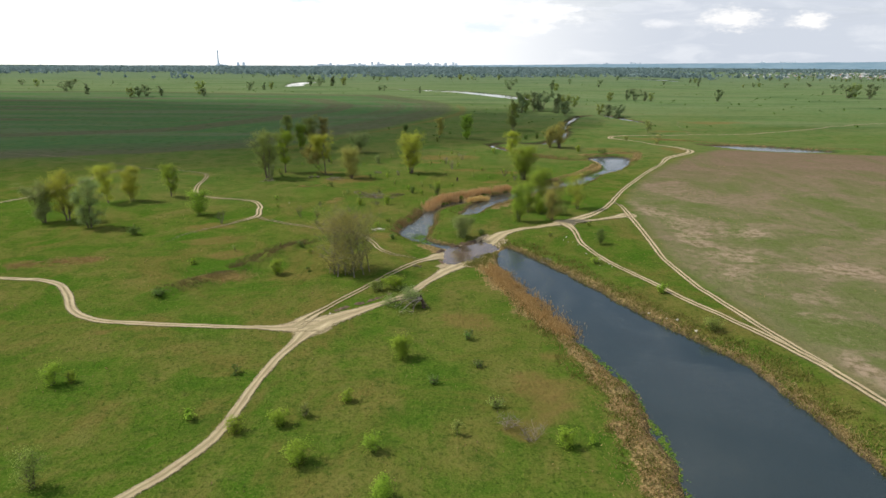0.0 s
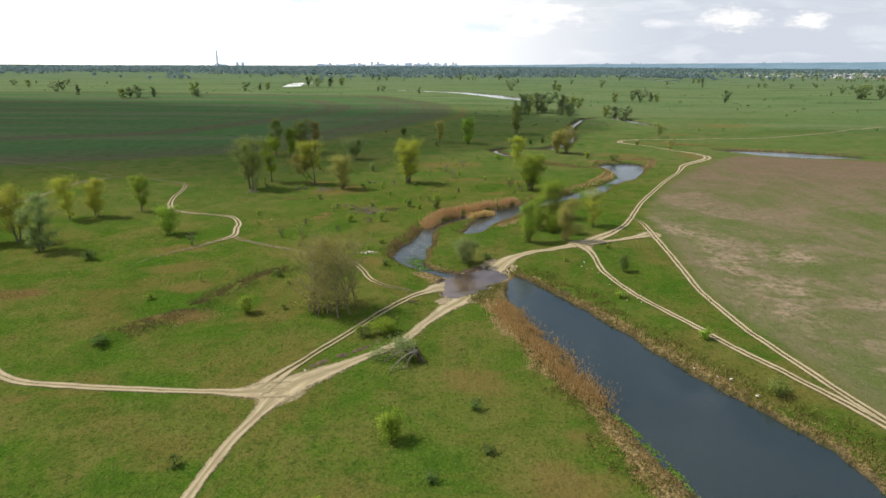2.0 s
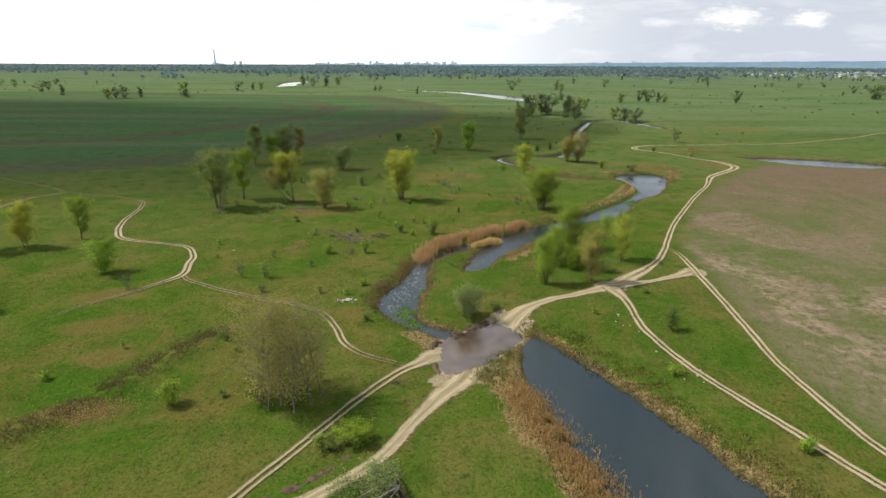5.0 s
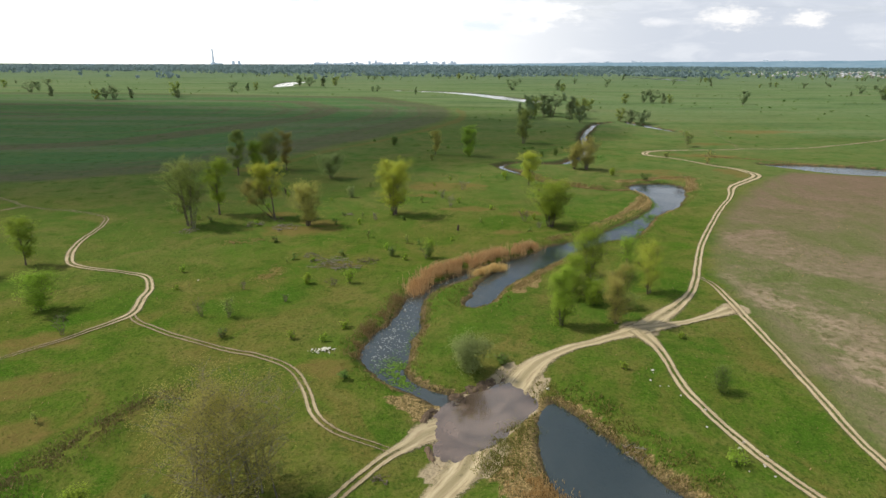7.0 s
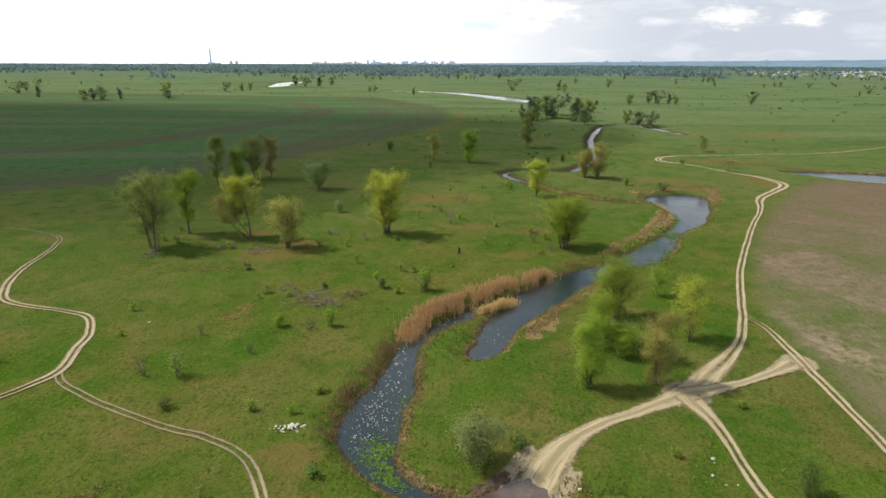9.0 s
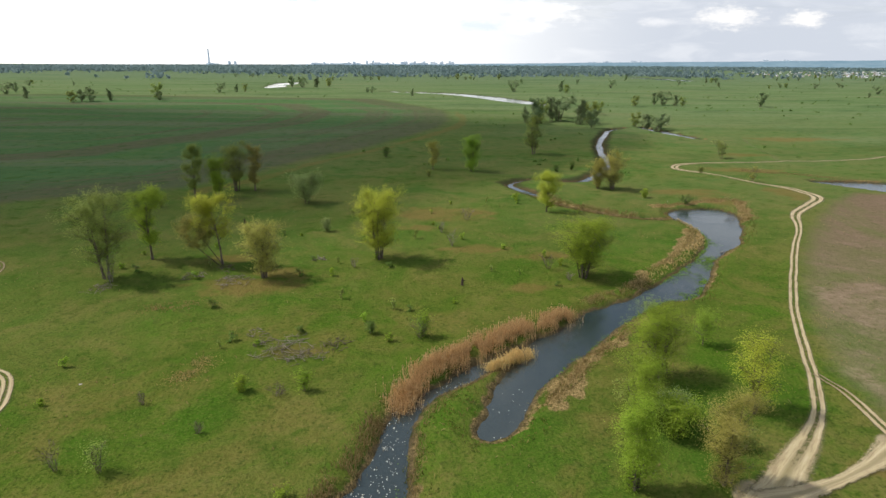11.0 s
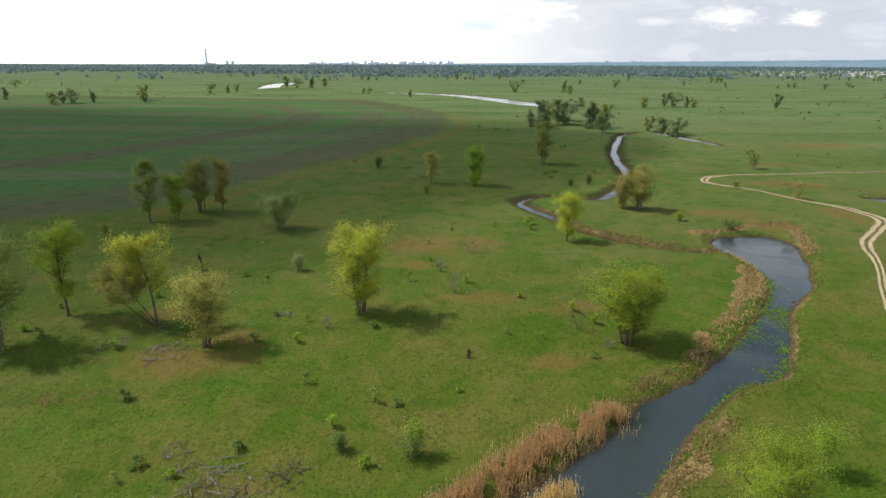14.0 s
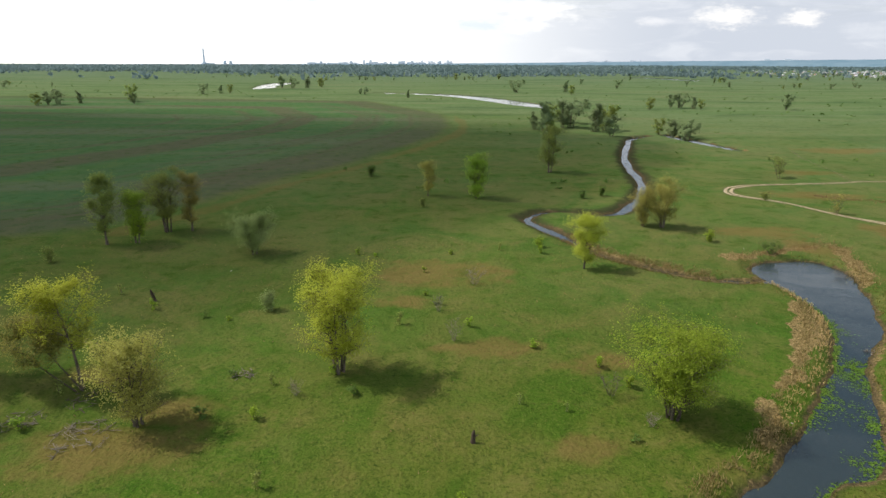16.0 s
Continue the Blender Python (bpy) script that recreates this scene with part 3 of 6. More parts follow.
SCALDS = [(50.5, 146, 5, 6), (54, 137, 4.5, 7), (52.6, 125, 4, 8), (49, 157, 2.5, 4), (61.4, 187, 4, 8), (57, 112, 7, 6), (66, 128, 8, 6), (52, 100, 5, 9), (60, 90, 8, 6), (54, 78, 5, 9), (72, 104, 10, 6), (50.5, 66, 2.5, 8), (78, 235, 12, 10)]
LITTER_UP = [(29.6, 172.6), (20.6, 163.2), (15.9, 156.6), (12.8, 151.6)]
LITTER_POOL = [(32.2, 186.8), (38.5, 196), (45.2, 203.6), (52, 214), (55.4, 222)]
LITTER_TOP = [(56, 244.5), (64, 248), (74, 252), (80, 254), (77, 243), (72, 231)]
LINES = {k: smooth_line([(x, y, w * (0.58 if w < 3.9 else 0.9), c + (0.08 if w < 3.9 else 0.0)) for x, y, w, c in v], 0.6) for k, v in TRACKS.items()}


# ---- ground: one sheet, finest along the walk ----
def spaced(lo, hi, step, grow, far):
    up, v, s = [], hi, step
    while v < far:
        s = step + grow * (v - hi)
        v += s
        up.append(v)
    return np.arange(lo, hi + 1e-6, step), np.array(up)


def axis_lines(lo, hi, step, grow, far_lo, far_hi, grow_lo=None):
    mid, up = spaced(lo, hi, step, grow, far_hi)
    _, dn = spaced(-hi, -lo, step, grow_lo or grow, -far_lo)
    return np.concatenate([-dn[::-1], mid, up])


gx = axis_lines(-62, 76, 0.76, 0.028, -5000, 5000)
gy = axis_lines(38, 255, 0.76, 0.0165, -1500, 4950, 0.12)
GX, GY = np.meshgrid(gx, gy)


def water_distance(X, Y):
    """How far outside the water a place lies; each body with its bank's width."""
    d = np.full(X.shape, 1e3)
    ford = np.full(X.shape, 1e3)
    jag = rough2(X / 2.3, Y / 2.3, 3) * 0.55 + rough2(X / 9.0, Y / 9.0, 5) * 0.5
    bodies = [(smooth_line(RIVER_LOW, 2.0, True), True), (smooth_line(RIVER_UP, 1.5, True), True), (smooth_line(STREAM, 2.0) * np.array([1, 1, 0.72]), False), (smooth_line(BROOK, 3.0) * np.array([1, 1, 0.8]), False),
              (smooth_line(POND, 3.0), False), (smooth_line(FAR_RIVER, 15.0) * np.array([1, 1, 0.8]), False), (smooth_line(LAKE, 20.0, True), True), (smooth_line(FAR_POND, 30.0), False)]
    for line, pool in bodies:
        lo, hi = line[:, :2].min(0) - 45, line[:, :2].max(0) + 45
        m = (X > lo[0]) & (X < hi[0]) & (Y > lo[1]) & (Y < hi[1])
        if pool:
            dd = pool_distance(X[m], Y[m], line)
        else:
            dd, w = line_distance(X[m], Y[m], line)
            dd = dd - w / 2
        d[m] = np.minimum(d[m], dd)
    line = smooth_line(FORD, 1.0, True)
    m = (np.abs(X - 5) < 40) & (np.abs(Y - 115) < 40)
    ford[m] = pool_distance(X[m], Y[m], line)
    return d + jag, ford + jag * 0.5


def lay(X, Y):
    """Heights and ground masks at places."""
    d, ford = water_distance(X, Y)
    roll = rough2(X / 38, Y / 38, 21) * 0.45 + rough2(X / 11, Y / 11, 22) * 0.20 + rough2(X / 5.2, Y / 5.2, 25) * 0.10 + rough2(X / 2.5, Y / 2.5, 23) * 0.09
    sl, _ = line_distance(X, Y, np.array([(-47, 88), (-40.5, 94.8), (-35.8, 101), (-33.4, 107), (-31, 112), (-27, 118)], dtype=float))
    roll = roll + 0.55 * np.exp(-(sl / 1.7) ** 2) * (0.7 + 0.6 * rough2(X / 3, Y / 3, 24))
    calm = step01(np.minimum(d, ford), 0.5, 9)
    z = roll * (0.15 + 0.85 * calm)
    bank = LEVEL + (z - LEVEL) * (0.28 * step01(d, -0.1, 0.35) + 0.72 * step01(d, 0.1, 2.4 + rough2(X / 14, Y / 14, 31) * 1.2))
    bed = LEVEL - 0.12 - 0.3 * np.minimum(np.maximum(-d, 0), 3.0)
    z1 = np.where(d > 0, bank, bed + (LEVEL - bed) * step01(d, -0.6, 0))
    bank_f = LEVEL + (z - LEVEL) * np.clip((ford + 0.2) / 5.5, 0, 1)
    bed_f = LEVEL - 0.07 - 0.05 * np.minimum(np.maximum(-ford, 0), 3.0)
    z2 = np.where(ford > 0, bank_f, bed_f)
    z = np.minimum(z1, z2)
    return z, d, ford


GZ, GD, GF = lay(GX, GY)


def height(x, y):
    """Ground height at places, from the sheet itself."""
    x, y = np.asarray(x, dtype=float), np.asarray(y, dtype=float)
    i = np.clip(np.searchsorted(gx, x) - 1, 0, len(gx) - 2)
    j = np.clip(np.searchsorted(gy, y) - 1, 0, len(gy) - 2)
    s, t = (x - gx[i]) / (gx[i + 1] - gx[i]), (y - gy[j]) / (gy[j + 1] - gy[j])
    return (GZ[j, i] * (1 - s) + GZ[j, i + 1] * s) * (1 - t) + (GZ[j + 1, i] * (1 - s) + GZ[j + 1, i + 1] * s) * t


def wet(x, y):
    """Distance to the water at places, from the sheet."""
    i = np.clip(np.searchsorted(gx, x), 0, len(gx) - 1)
    j = np.clip(np.searchsorted(gy, y), 0, len(gy) - 1)
    return np.minimum(GD[j, i], GF[j, i])


def build_ground():
    ny, nx = GX.shape
    idx = np.arange(nx * ny).reshape(ny, nx)
    faces = np.stack([idx[:-1, :-1], idx[:-1, 1:], idx[1:, 1:], idx[1:, :-1]], -1).reshape(-1, 4)
    me = mesh_of("ground", np.stack([GX, GY, GZ], -1).reshape(-1, 3), faces, True)
    # bank litter: wide on the inner side of the lower river, narrow elsewhere
    low = (GY < 118) & (GX < 11 + (115 - GY) * 0.36)
    east = (GY < 119) & ~low
    reach = np.where(low, 5.0, np.where(east, 1.7, 1.0)) + rough2(GX / 7, GY / 7, 41) * np.where(low, 3.4, 1.5)
    litter = np.where(GD > -0.5, 1 - step01(GD, reach * 0.45, np.maximum(reach, 0.5)), 0) * (GY < 700)
    for line, w in ((LITTER_UP, 1.5), (LITTER_POOL, 1.1), (LITTER_TOP, 1.7)):
        ld, _ = line_distance(GX, GY, smooth_line(line, 2.0))
        litter = np.maximum(litter, np.where(GD > -0.5, 1 - step01(ld + rough2(GX / 5, GY / 5, 43) * 3.2, w * 0.4, w), 0))
    litter = np.maximum(litter, np.where((GX > -5) & (GX < 14) & (GY > 119.5) & (GY < 170) & (GD > -0.5), (1 - step01(GD, 0.2, 1.2)) * 0.55, 0))
    dist, _ = line_distance(GX, GY, np.array(FIELD, dtype=float), True)
    fi = inside(GX, GY, np.array(FIELD, dtype=float))
    fd = dist
    field = np.where(fi, 0.5 + 0.5 * np.minimum(dist / 5, 1), 0.5 - 0.5 * np.minimum(dist / 5, 1))
    rust = np.zeros(GX.shape)
    for x, y, a, b in PATCHES:
        r = np.hypot((GX - x) / a, (GY - y) / b) + rough2(GX / 4.5, GY / 3.2, 48) * 0.45 + rough2(GX / 1.6, GY / 1.3, 49) * 0.22
        rust = np.maximum(rust, 1 - step01(r, 0.35, 1.15))
    dist, _ = line_distance(GX, GY, np.array(CROP, dtype=float), True)
    cdist = dist
    crop = np.where(inside(GX, GY, np.array(CROP, dtype=float)), step01(dist, -1, 9), 0)
    # pale worn strip along the terrace
    td, _ = line_distance(GX, GY, smooth_line(TERRACE, 8.0))
    rust = np.maximum(rust, (1 - step01(td + rough2(GX / 14, GY / 14, 47) * 3, 1.0, 5.0)) * 0.78)
    sand = np.zeros(GX.shape)
    m = (np.abs(GX - 5) < 22) & (np.abs(GY - 115) < 22)
    road = np.full(GX.shape, 99.0)
    for k in ("main", "ford_out"):
        road[m] = np.minimum(road[m], line_distance(GX[m], GY[m], LINES[k][:, :2])[0])
    sand = np.where(GF < 3.5, 1 - step01(road, 2.2, 4.5), 0)
    for x, y, r in ((-18.2, 77.2, 3.4), (27.8, 135.4, 3.0), (44.4, 142.8, 2.4)):
        sand = np.maximum(sand, 1 - step01(np.hypot(GX - x, GY - y), r * 0.5, r * 1.3))
    sand = np.maximum(sand, np.where((GF < 0.3) & (GD > -1.2), 0.9, 0))
    mud = np.where(GD < 0, step01(-GD, -0.3, 0.6), 0) * (GF > 0.5)
    mud = np.maximum(mud, np.where((GD > -0.3) & (GD < 1.0) & (GF > 1), (1 - step01(GD, 0.2, 0.9)) * 0.75, 0))
    sd, sw = line_distance(GX, GY, smooth_line(STREAM, 3.0))
    marsh = (1 - step01(sd - sw / 2 + rough2(GX / 3, GY / 3, 45) * 1.6, 0.6, 3.2)) * step01(GY, 252, 262) * 0.75
    mud = np.maximum(mud, np.where(GD > -0.2, marsh, 0))
    for name, chans in (("zones", (litter, field, rust)), ("soils", (sand, mud, crop))):
        at = me.color_attributes.new(name, "FLOAT_COLOR", "POINT")
        at.data.foreach_set("color", np.stack([*chans, np.ones(GX.shape)], -1).astype(np.float32).ravel())
    scald = np.zeros(GX.shape)
    for x, y, a, b in SCALDS:
        scald = np.maximum(scald, 1 - step01(np.hypot((GX - x) / a, (GY - y) / b) + rough2(GX / 5, GY / 7, 50) * 0.35, 0.3, 1.2))
    at = me.attributes.new("scald", "FLOAT", "POINT")
    at.data.foreach_set("value", scald.astype(np.float32).ravel())
    at = me.attributes.new("furrow", "FLOAT", "POINT")
    at.data.foreach_set("value", np.minimum(cdist, 500).astype(np.float32).ravel())
    at = me.attributes.new("verge", "FLOAT", "POINT")
    at.data.foreach_set("value", (np.maximum(step01(fd, 1.5, 6) * (1 - step01(fd, 14, 34)) * 0.85 + 0.15, scald)).astype(np.float32).ravel())
    # share of the haze-greyed meadow colour, rising with distance
    at = me.attributes.new("pale", "FLOAT", "POINT")
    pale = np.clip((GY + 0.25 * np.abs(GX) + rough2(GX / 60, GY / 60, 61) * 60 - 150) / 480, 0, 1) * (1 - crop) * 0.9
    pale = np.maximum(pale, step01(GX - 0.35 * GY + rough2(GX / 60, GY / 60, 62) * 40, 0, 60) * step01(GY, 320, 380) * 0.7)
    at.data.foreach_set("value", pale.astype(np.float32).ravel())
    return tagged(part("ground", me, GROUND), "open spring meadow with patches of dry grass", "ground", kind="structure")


build_ground()
water = tagged(part("water", mesh_of("water", [(-1200, -1400, LEVEL), (1500, -1400, LEVEL), (1500, 2600, LEVEL), (-1200, 2600, LEVEL)], [(0, 1, 2, 3)]), WATER),
               "calm dark river water with faint ripples", "water", kind="structure")


def ford_water():
    """Thin muddy water over the sandy ford."""
    m, g = material("muddy_shallow_water")
    p = where(g)
    n = g.noise(p, 0.5, 4.0, 0.6, 0.6)
    bump = g.n("ShaderNodeBump", None, Height=g.noise(p, 1.2, 3.0), Strength=0.12, Distance=0.08)
    silt = g.n("ShaderNodeBsdfDiffuse", None, Color=g.mix(n, (0.15, 0.110, 0.080), (0.33, 0.235, 0.175)))
    body = g.n("ShaderNodeMixShader", None, i0=g.span(g.noise(p, 0.16, 4.0, 0.6, 0.8), 0.38, 0.64, 0.30, 0.62), i1=g.n("ShaderNodeBsdfTransparent", None, Color=(0.55, 0.50, 0.42, 1)), i2=silt)
    gloss = g.n("ShaderNodeBsdfGlossy", None, Color=(1, 1, 1, 1), Roughness=0.06, Normal=bump)
    g.n("ShaderNodeOutputMaterial", None, Surface=g.n("ShaderNodeMixShader", None, i0=g.n("ShaderNodeFresnel", None, IOR=1.75, Normal=bump), i1=body, i2=gloss))
    ring = smooth_line(FORD, 1.0, True)
    mid = ring.mean(0)
    ring = mid + (ring - mid) * 1.04
    v = np.vstack([np.c_[ring, np.full(len(ring), LEVEL + 0.006)], [[mid[0], mid[1], LEVEL + 0.006]]])
    k = len(ring)
    f = np.stack([np.arange(k), (np.arange(k) + 1) % k, np.full(k, k)], -1)
    if np.cross(ring[1] - ring[0], mid - ring[0]) < 0:
        f = f[:, ::-1]
    tagged(part("water", mesh_of("water", v, f), m), "shallow muddy water standing in the ford", "water", kind="structure")


ford_water()


def build_track(name, line, lift):
    d = np.gradient(line[:, :2], axis=0)
    d /= np.maximum(np.hypot(d[:, 0], d[:, 1]), 1e-9)[:, None]
    nrm = np.stack([-d[:, 1], d[:, 0]], -1)
    us = np.linspace(-1, 1, 13)
    s = np.cumsum(np.r_[0, np.hypot(*np.diff(line[:, :2], axis=0).T)])
    x = line[:, None, 0] + nrm[:, None, 0] * us * line[:, None, 2] * 0.5
    y = line[:, None, 1] + nrm[:, None, 1] * us * line[:, None, 2] * 0.5
    rut = np.maximum(0, 1 - np.abs(np.abs(us) - 0.40) / 0.2) * 0.05
    z = height(x, y) + lift - rut - 0.1 * (np.abs(us) > 0.95)
    ny, nx = x.shape
    idx = np.arange(nx * ny).reshape(ny, nx)
    faces = np.stack([idx[:-1, 1:], idx[:-1, :-1], idx[1:, :-1], idx[1:, 1:]], -1).reshape(-1, 4)
    me = mesh_of(name, np.stack([x, y, z], -1).reshape(-1, 3), faces, True)
    uv = me.uv_layers.new(name="across")
    vals = np.stack([np.broadcast_to(us, x.shape), np.broadcast_to(s[:, None], x.shape)], -1).reshape(-1, 2)
    uv.data.foreach_set("uv", vals[faces.ravel()].astype(np.float32).ravel())
    at = me.attributes.new("wear", "FLOAT", "POINT")
    at.data.foreach_set("value", np.repeat(line[:, 3], nx).astype(np.float32))
    return tagged(part("road", me, ROAD), "sandy dirt track with two wheel ruts", "dirt track", kind="structure")


for i, (k, line) in enumerate(LINES.items()):
    build_track(k, line, 0.085 + 0.006 * i)


# ---- plants ----
def tube(path, radii, sides):
    """Vertices and quads of a bent tapered tube."""
    path = np.asarray(path)
    d = np.gradient(path, axis=0)
    d /= np.linalg.norm(d, axis=1)[:, None] + 1e-9
    ref = np.where(np.abs(d[:, 2:3]) > 0.9, np.array([[1.0, 0, 0]]), np.array([[0, 0, 1.0]]))
    a = np.cross(d, ref)
    a /= np.linalg.norm(a, axis=1)[:, None] + 1e-9
    b = np.cross(d, a)
    th = np.arange(sides) * 2 * np.pi / sides
    v = path[:, None] + np.asarray(radii)[:, None, None] * (a[:, None] * np.cos(th)[None, :, None] + b[:, None] * np.sin(th)[None, :, None])
    n = len(path)
    idx = np.arange(n * sides).reshape(n, sides)
    nxt = np.roll(idx, -1, axis=1)
    f = np.stack([idx[:-1], nxt[:-1], nxt[1:], idx[1:]], -1).reshape(-1, 4)
    return v.reshape(-1, 3), f


class Pile:
    """Collects pieces of one mesh."""

    def __init__(self):
        self.v, self.f, self.n = [], [], 0

    def add(self, v, f):
        self.v.append(v)
        self.f.append(f + self.n)
        self.n += len(v)

    def mesh(self, name, smooth=True):
        return mesh_of(name, np.concatenate(self.v), np.concatenate(self.f), smooth)


def leaf_quads(rng, centres, size, flat=0.0, long=1.5, facing=None):
    """Small rhombic leaves, turned every way or roughly to one side."""
    n = len(centres)
    a = rng.normal(size=(n, 3))
    if facing is not None:
        f = facing + rng.normal(size=(n, 3)) * 0.38
        f /= np.linalg.norm(f, axis=1)[:, None]
        a -= f * np.sum(a * f, 1)[:, None]
    a[:, 2] *= 1 - flat
    a /= np.linalg.norm(a, axis=1)[:, None]
    b = rng.normal(size=(n, 3))
    b[:, 2] *= 1 - flat
    if facing is not None:
        b = np.cross(f, a)
    b -= a * np.sum(a * b, 1)[:, None]
    b /= np.linalg.norm(b, axis=1)[:, None] + 1e-9
    s = size * rng.uniform(0.6, 1.35, n)[:, None]
    a, b = a * s * 0.5 * long, b * s * 0.5
    v = np.stack([centres - a, centres + b, centres + a, centres - b], 1).reshape(-1, 3)
    return v, np.arange(4 * n).reshape(n, 4)


def bent(rng, start, end, n, wob):
    s = np.linspace(0, 1, n)[:, None]
    p = np.asarray(start) * (1 - s) + np.asarray(end) * s
    off = rng.normal(size=(n, 3)) * wob
    off = np.cumsum(off, 0) * s * 0.5
    return p + off - off[-1] * s * 0.5


def make_tree(name, seed, h, w, leaf, bark=None, stems=1, leaves=5000, size=0.26, low=0.22, lean=0.0, droop=0.0, spread=0.5, branches=9, label="", twigs=4, clump=0.055, category="tree", trunk_r=0.016, feet=0.05):
    """A tree: an empty at the base, its trunk and limbs, and a crown of small leaves on the twigs."""
    rng = np.random.default_rng(seed)
    bark = bark or BARK
    root = new(name)
    tagged(root, label or "tree", category)
    anchors = []
    for k in range(stems):
        ang = rng.uniform(0, 6.28) if stems == 1 else (k + rng.uniform(-0.25, 0.25)) * 6.283 / stems
        out = (rng.uniform(0.05, 0.12) if stems == 1 else rng.uniform(0.55, 1.0) * spread) * w * 0.5
        hh = h * (1.0 if k == 0 else rng.uniform(0.72, 0.97))
        foot = np.array([math.cos(ang), math.sin(ang), 0]) * (0.0 if stems == 1 else feet * w * rng.uniform(0.5, 1.3))
        tip = np.array([math.cos(ang) * out + lean * h, math.sin(ang) * out, hh * 0.93])
        line = bent(rng, foot + (0, 0, -0.25), tip, 9, 0.018 * h)
        r0 = trunk_r * h * (1.0 if stems == 1 else 0.8 * rng.uniform(0.75, 1.1))
        pile = Pile()
        rad = r0 * (1 - np.linspace(0, 1, 9) * 0.9)
        rad[0] *= 1.5
        pile.add(*tube(line, rad, 7))
        nb = max(4, int(branches * (1 if stems == 1 else 0.85)))
        for j in range(nb):
            f = low + (0.97 - low) * (j + rng.uniform(0.1, 0.9)) / nb
            q = f * 8
            i = min(int(q), 7)
            at = line[i] * (1 - q + i) + line[i + 1] * (q - i)
            g = (f - low) / (1 - low)
            env = math.sin(math.pi * (0.16 + 0.70 * g)) * w * 0.52
            a2 = rng.uniform(0, 6.283)
            ln = env * rng.uniform(0.65, 1.1) * (1 if stems == 1 else 0.75)
            end = at + np.array([math.cos(a2) * ln, math.sin(a2) * ln, ln * rng.uniform(0.4, 1.45) - droop * ln])
            end[2] = min(end[2], h * rng.uniform(0.9, 1.0))
            br = bent(rng, at, end, 6, 0.03 * ln + 0.02)
            r1 = max(0.02, r0 * (1 - f) * 0.6 + 0.012)
            pile.add(*tube(br, np.linspace(r1, 0.012, 6), 4))
            anchors += [br[3], br[4], br[5]]
            for t in range(twigs):
                s = rng.uniform(0.35, 1.0) * 5
                i = min(int(s), 4)
                st = br[i] * (1 - s + i) + br[i + 1] * (s - i)
                l2 = ln * rng.uniform(0.25, 0.55) + 0.15
                dirn = rng.normal(size=3)
                dirn[2] = abs(dirn[2]) * 0.7 - droop * 1.3
                dirn /= np.linalg.norm(dirn)
                en = st + dirn * l2
                tw = bent(rng, st, en, 4, 0.03 * l2)
                pile.add(*tube(tw, np.linspace(max(0.012, r1 * 0.4), 0.006, 4), 3))
                anchors += [tw[1], tw[2], tw[3], tw[3] + (tw[3] - tw[2]) * 0.6]
        part("trunk" if k == 0 else "limb", pile.mesh("trunk" if k == 0 else "limb"), bark, root)
    if leaves:
        anchors = np.array(anchors)
        rich = rng.uniform(0.35, 1.0, len(anchors)) * (0.55 + 0.6 * np.clip(anchors[:, 2] / h, 0, 1))
        pick = rng.choice(len(anchors), leaves, p=rich / rich.sum())
        c = anchors[pick] + rng.normal(size=(leaves, 3)) * clump * h * rng.uniform(0.5, 1.2, len(anchors))[pick][:, None]
        c[:, 2] = np.maximum(c[:, 2], 0.05 + rng.uniform(0, 0.1, leaves))
        out = (c - np.array([lean * h * 0.5, 0, h * 0.35])) / np.array([w * 0.5, w * 0.5, h * 0.5])
        out = out / (np.linalg.norm(out, axis=1)[:, None] + 1e-6) + np.array([0, 0, 0.6])
        part("crown", mesh_of("crown", *leaf_quads(rng, c, size, facing=out)), leaf, root)
    return root


def stand(ob, x, y, turn=0.0, sink=0.03, scale=1.0):
    ob.matrix_basis = Matrix.Translation((x, y, float(height(x, y)) - sink)) @ Matrix.Rotation(turn, 4, "Z") @ Matrix.Scale(scale, 4)
    return ob


seed = 100
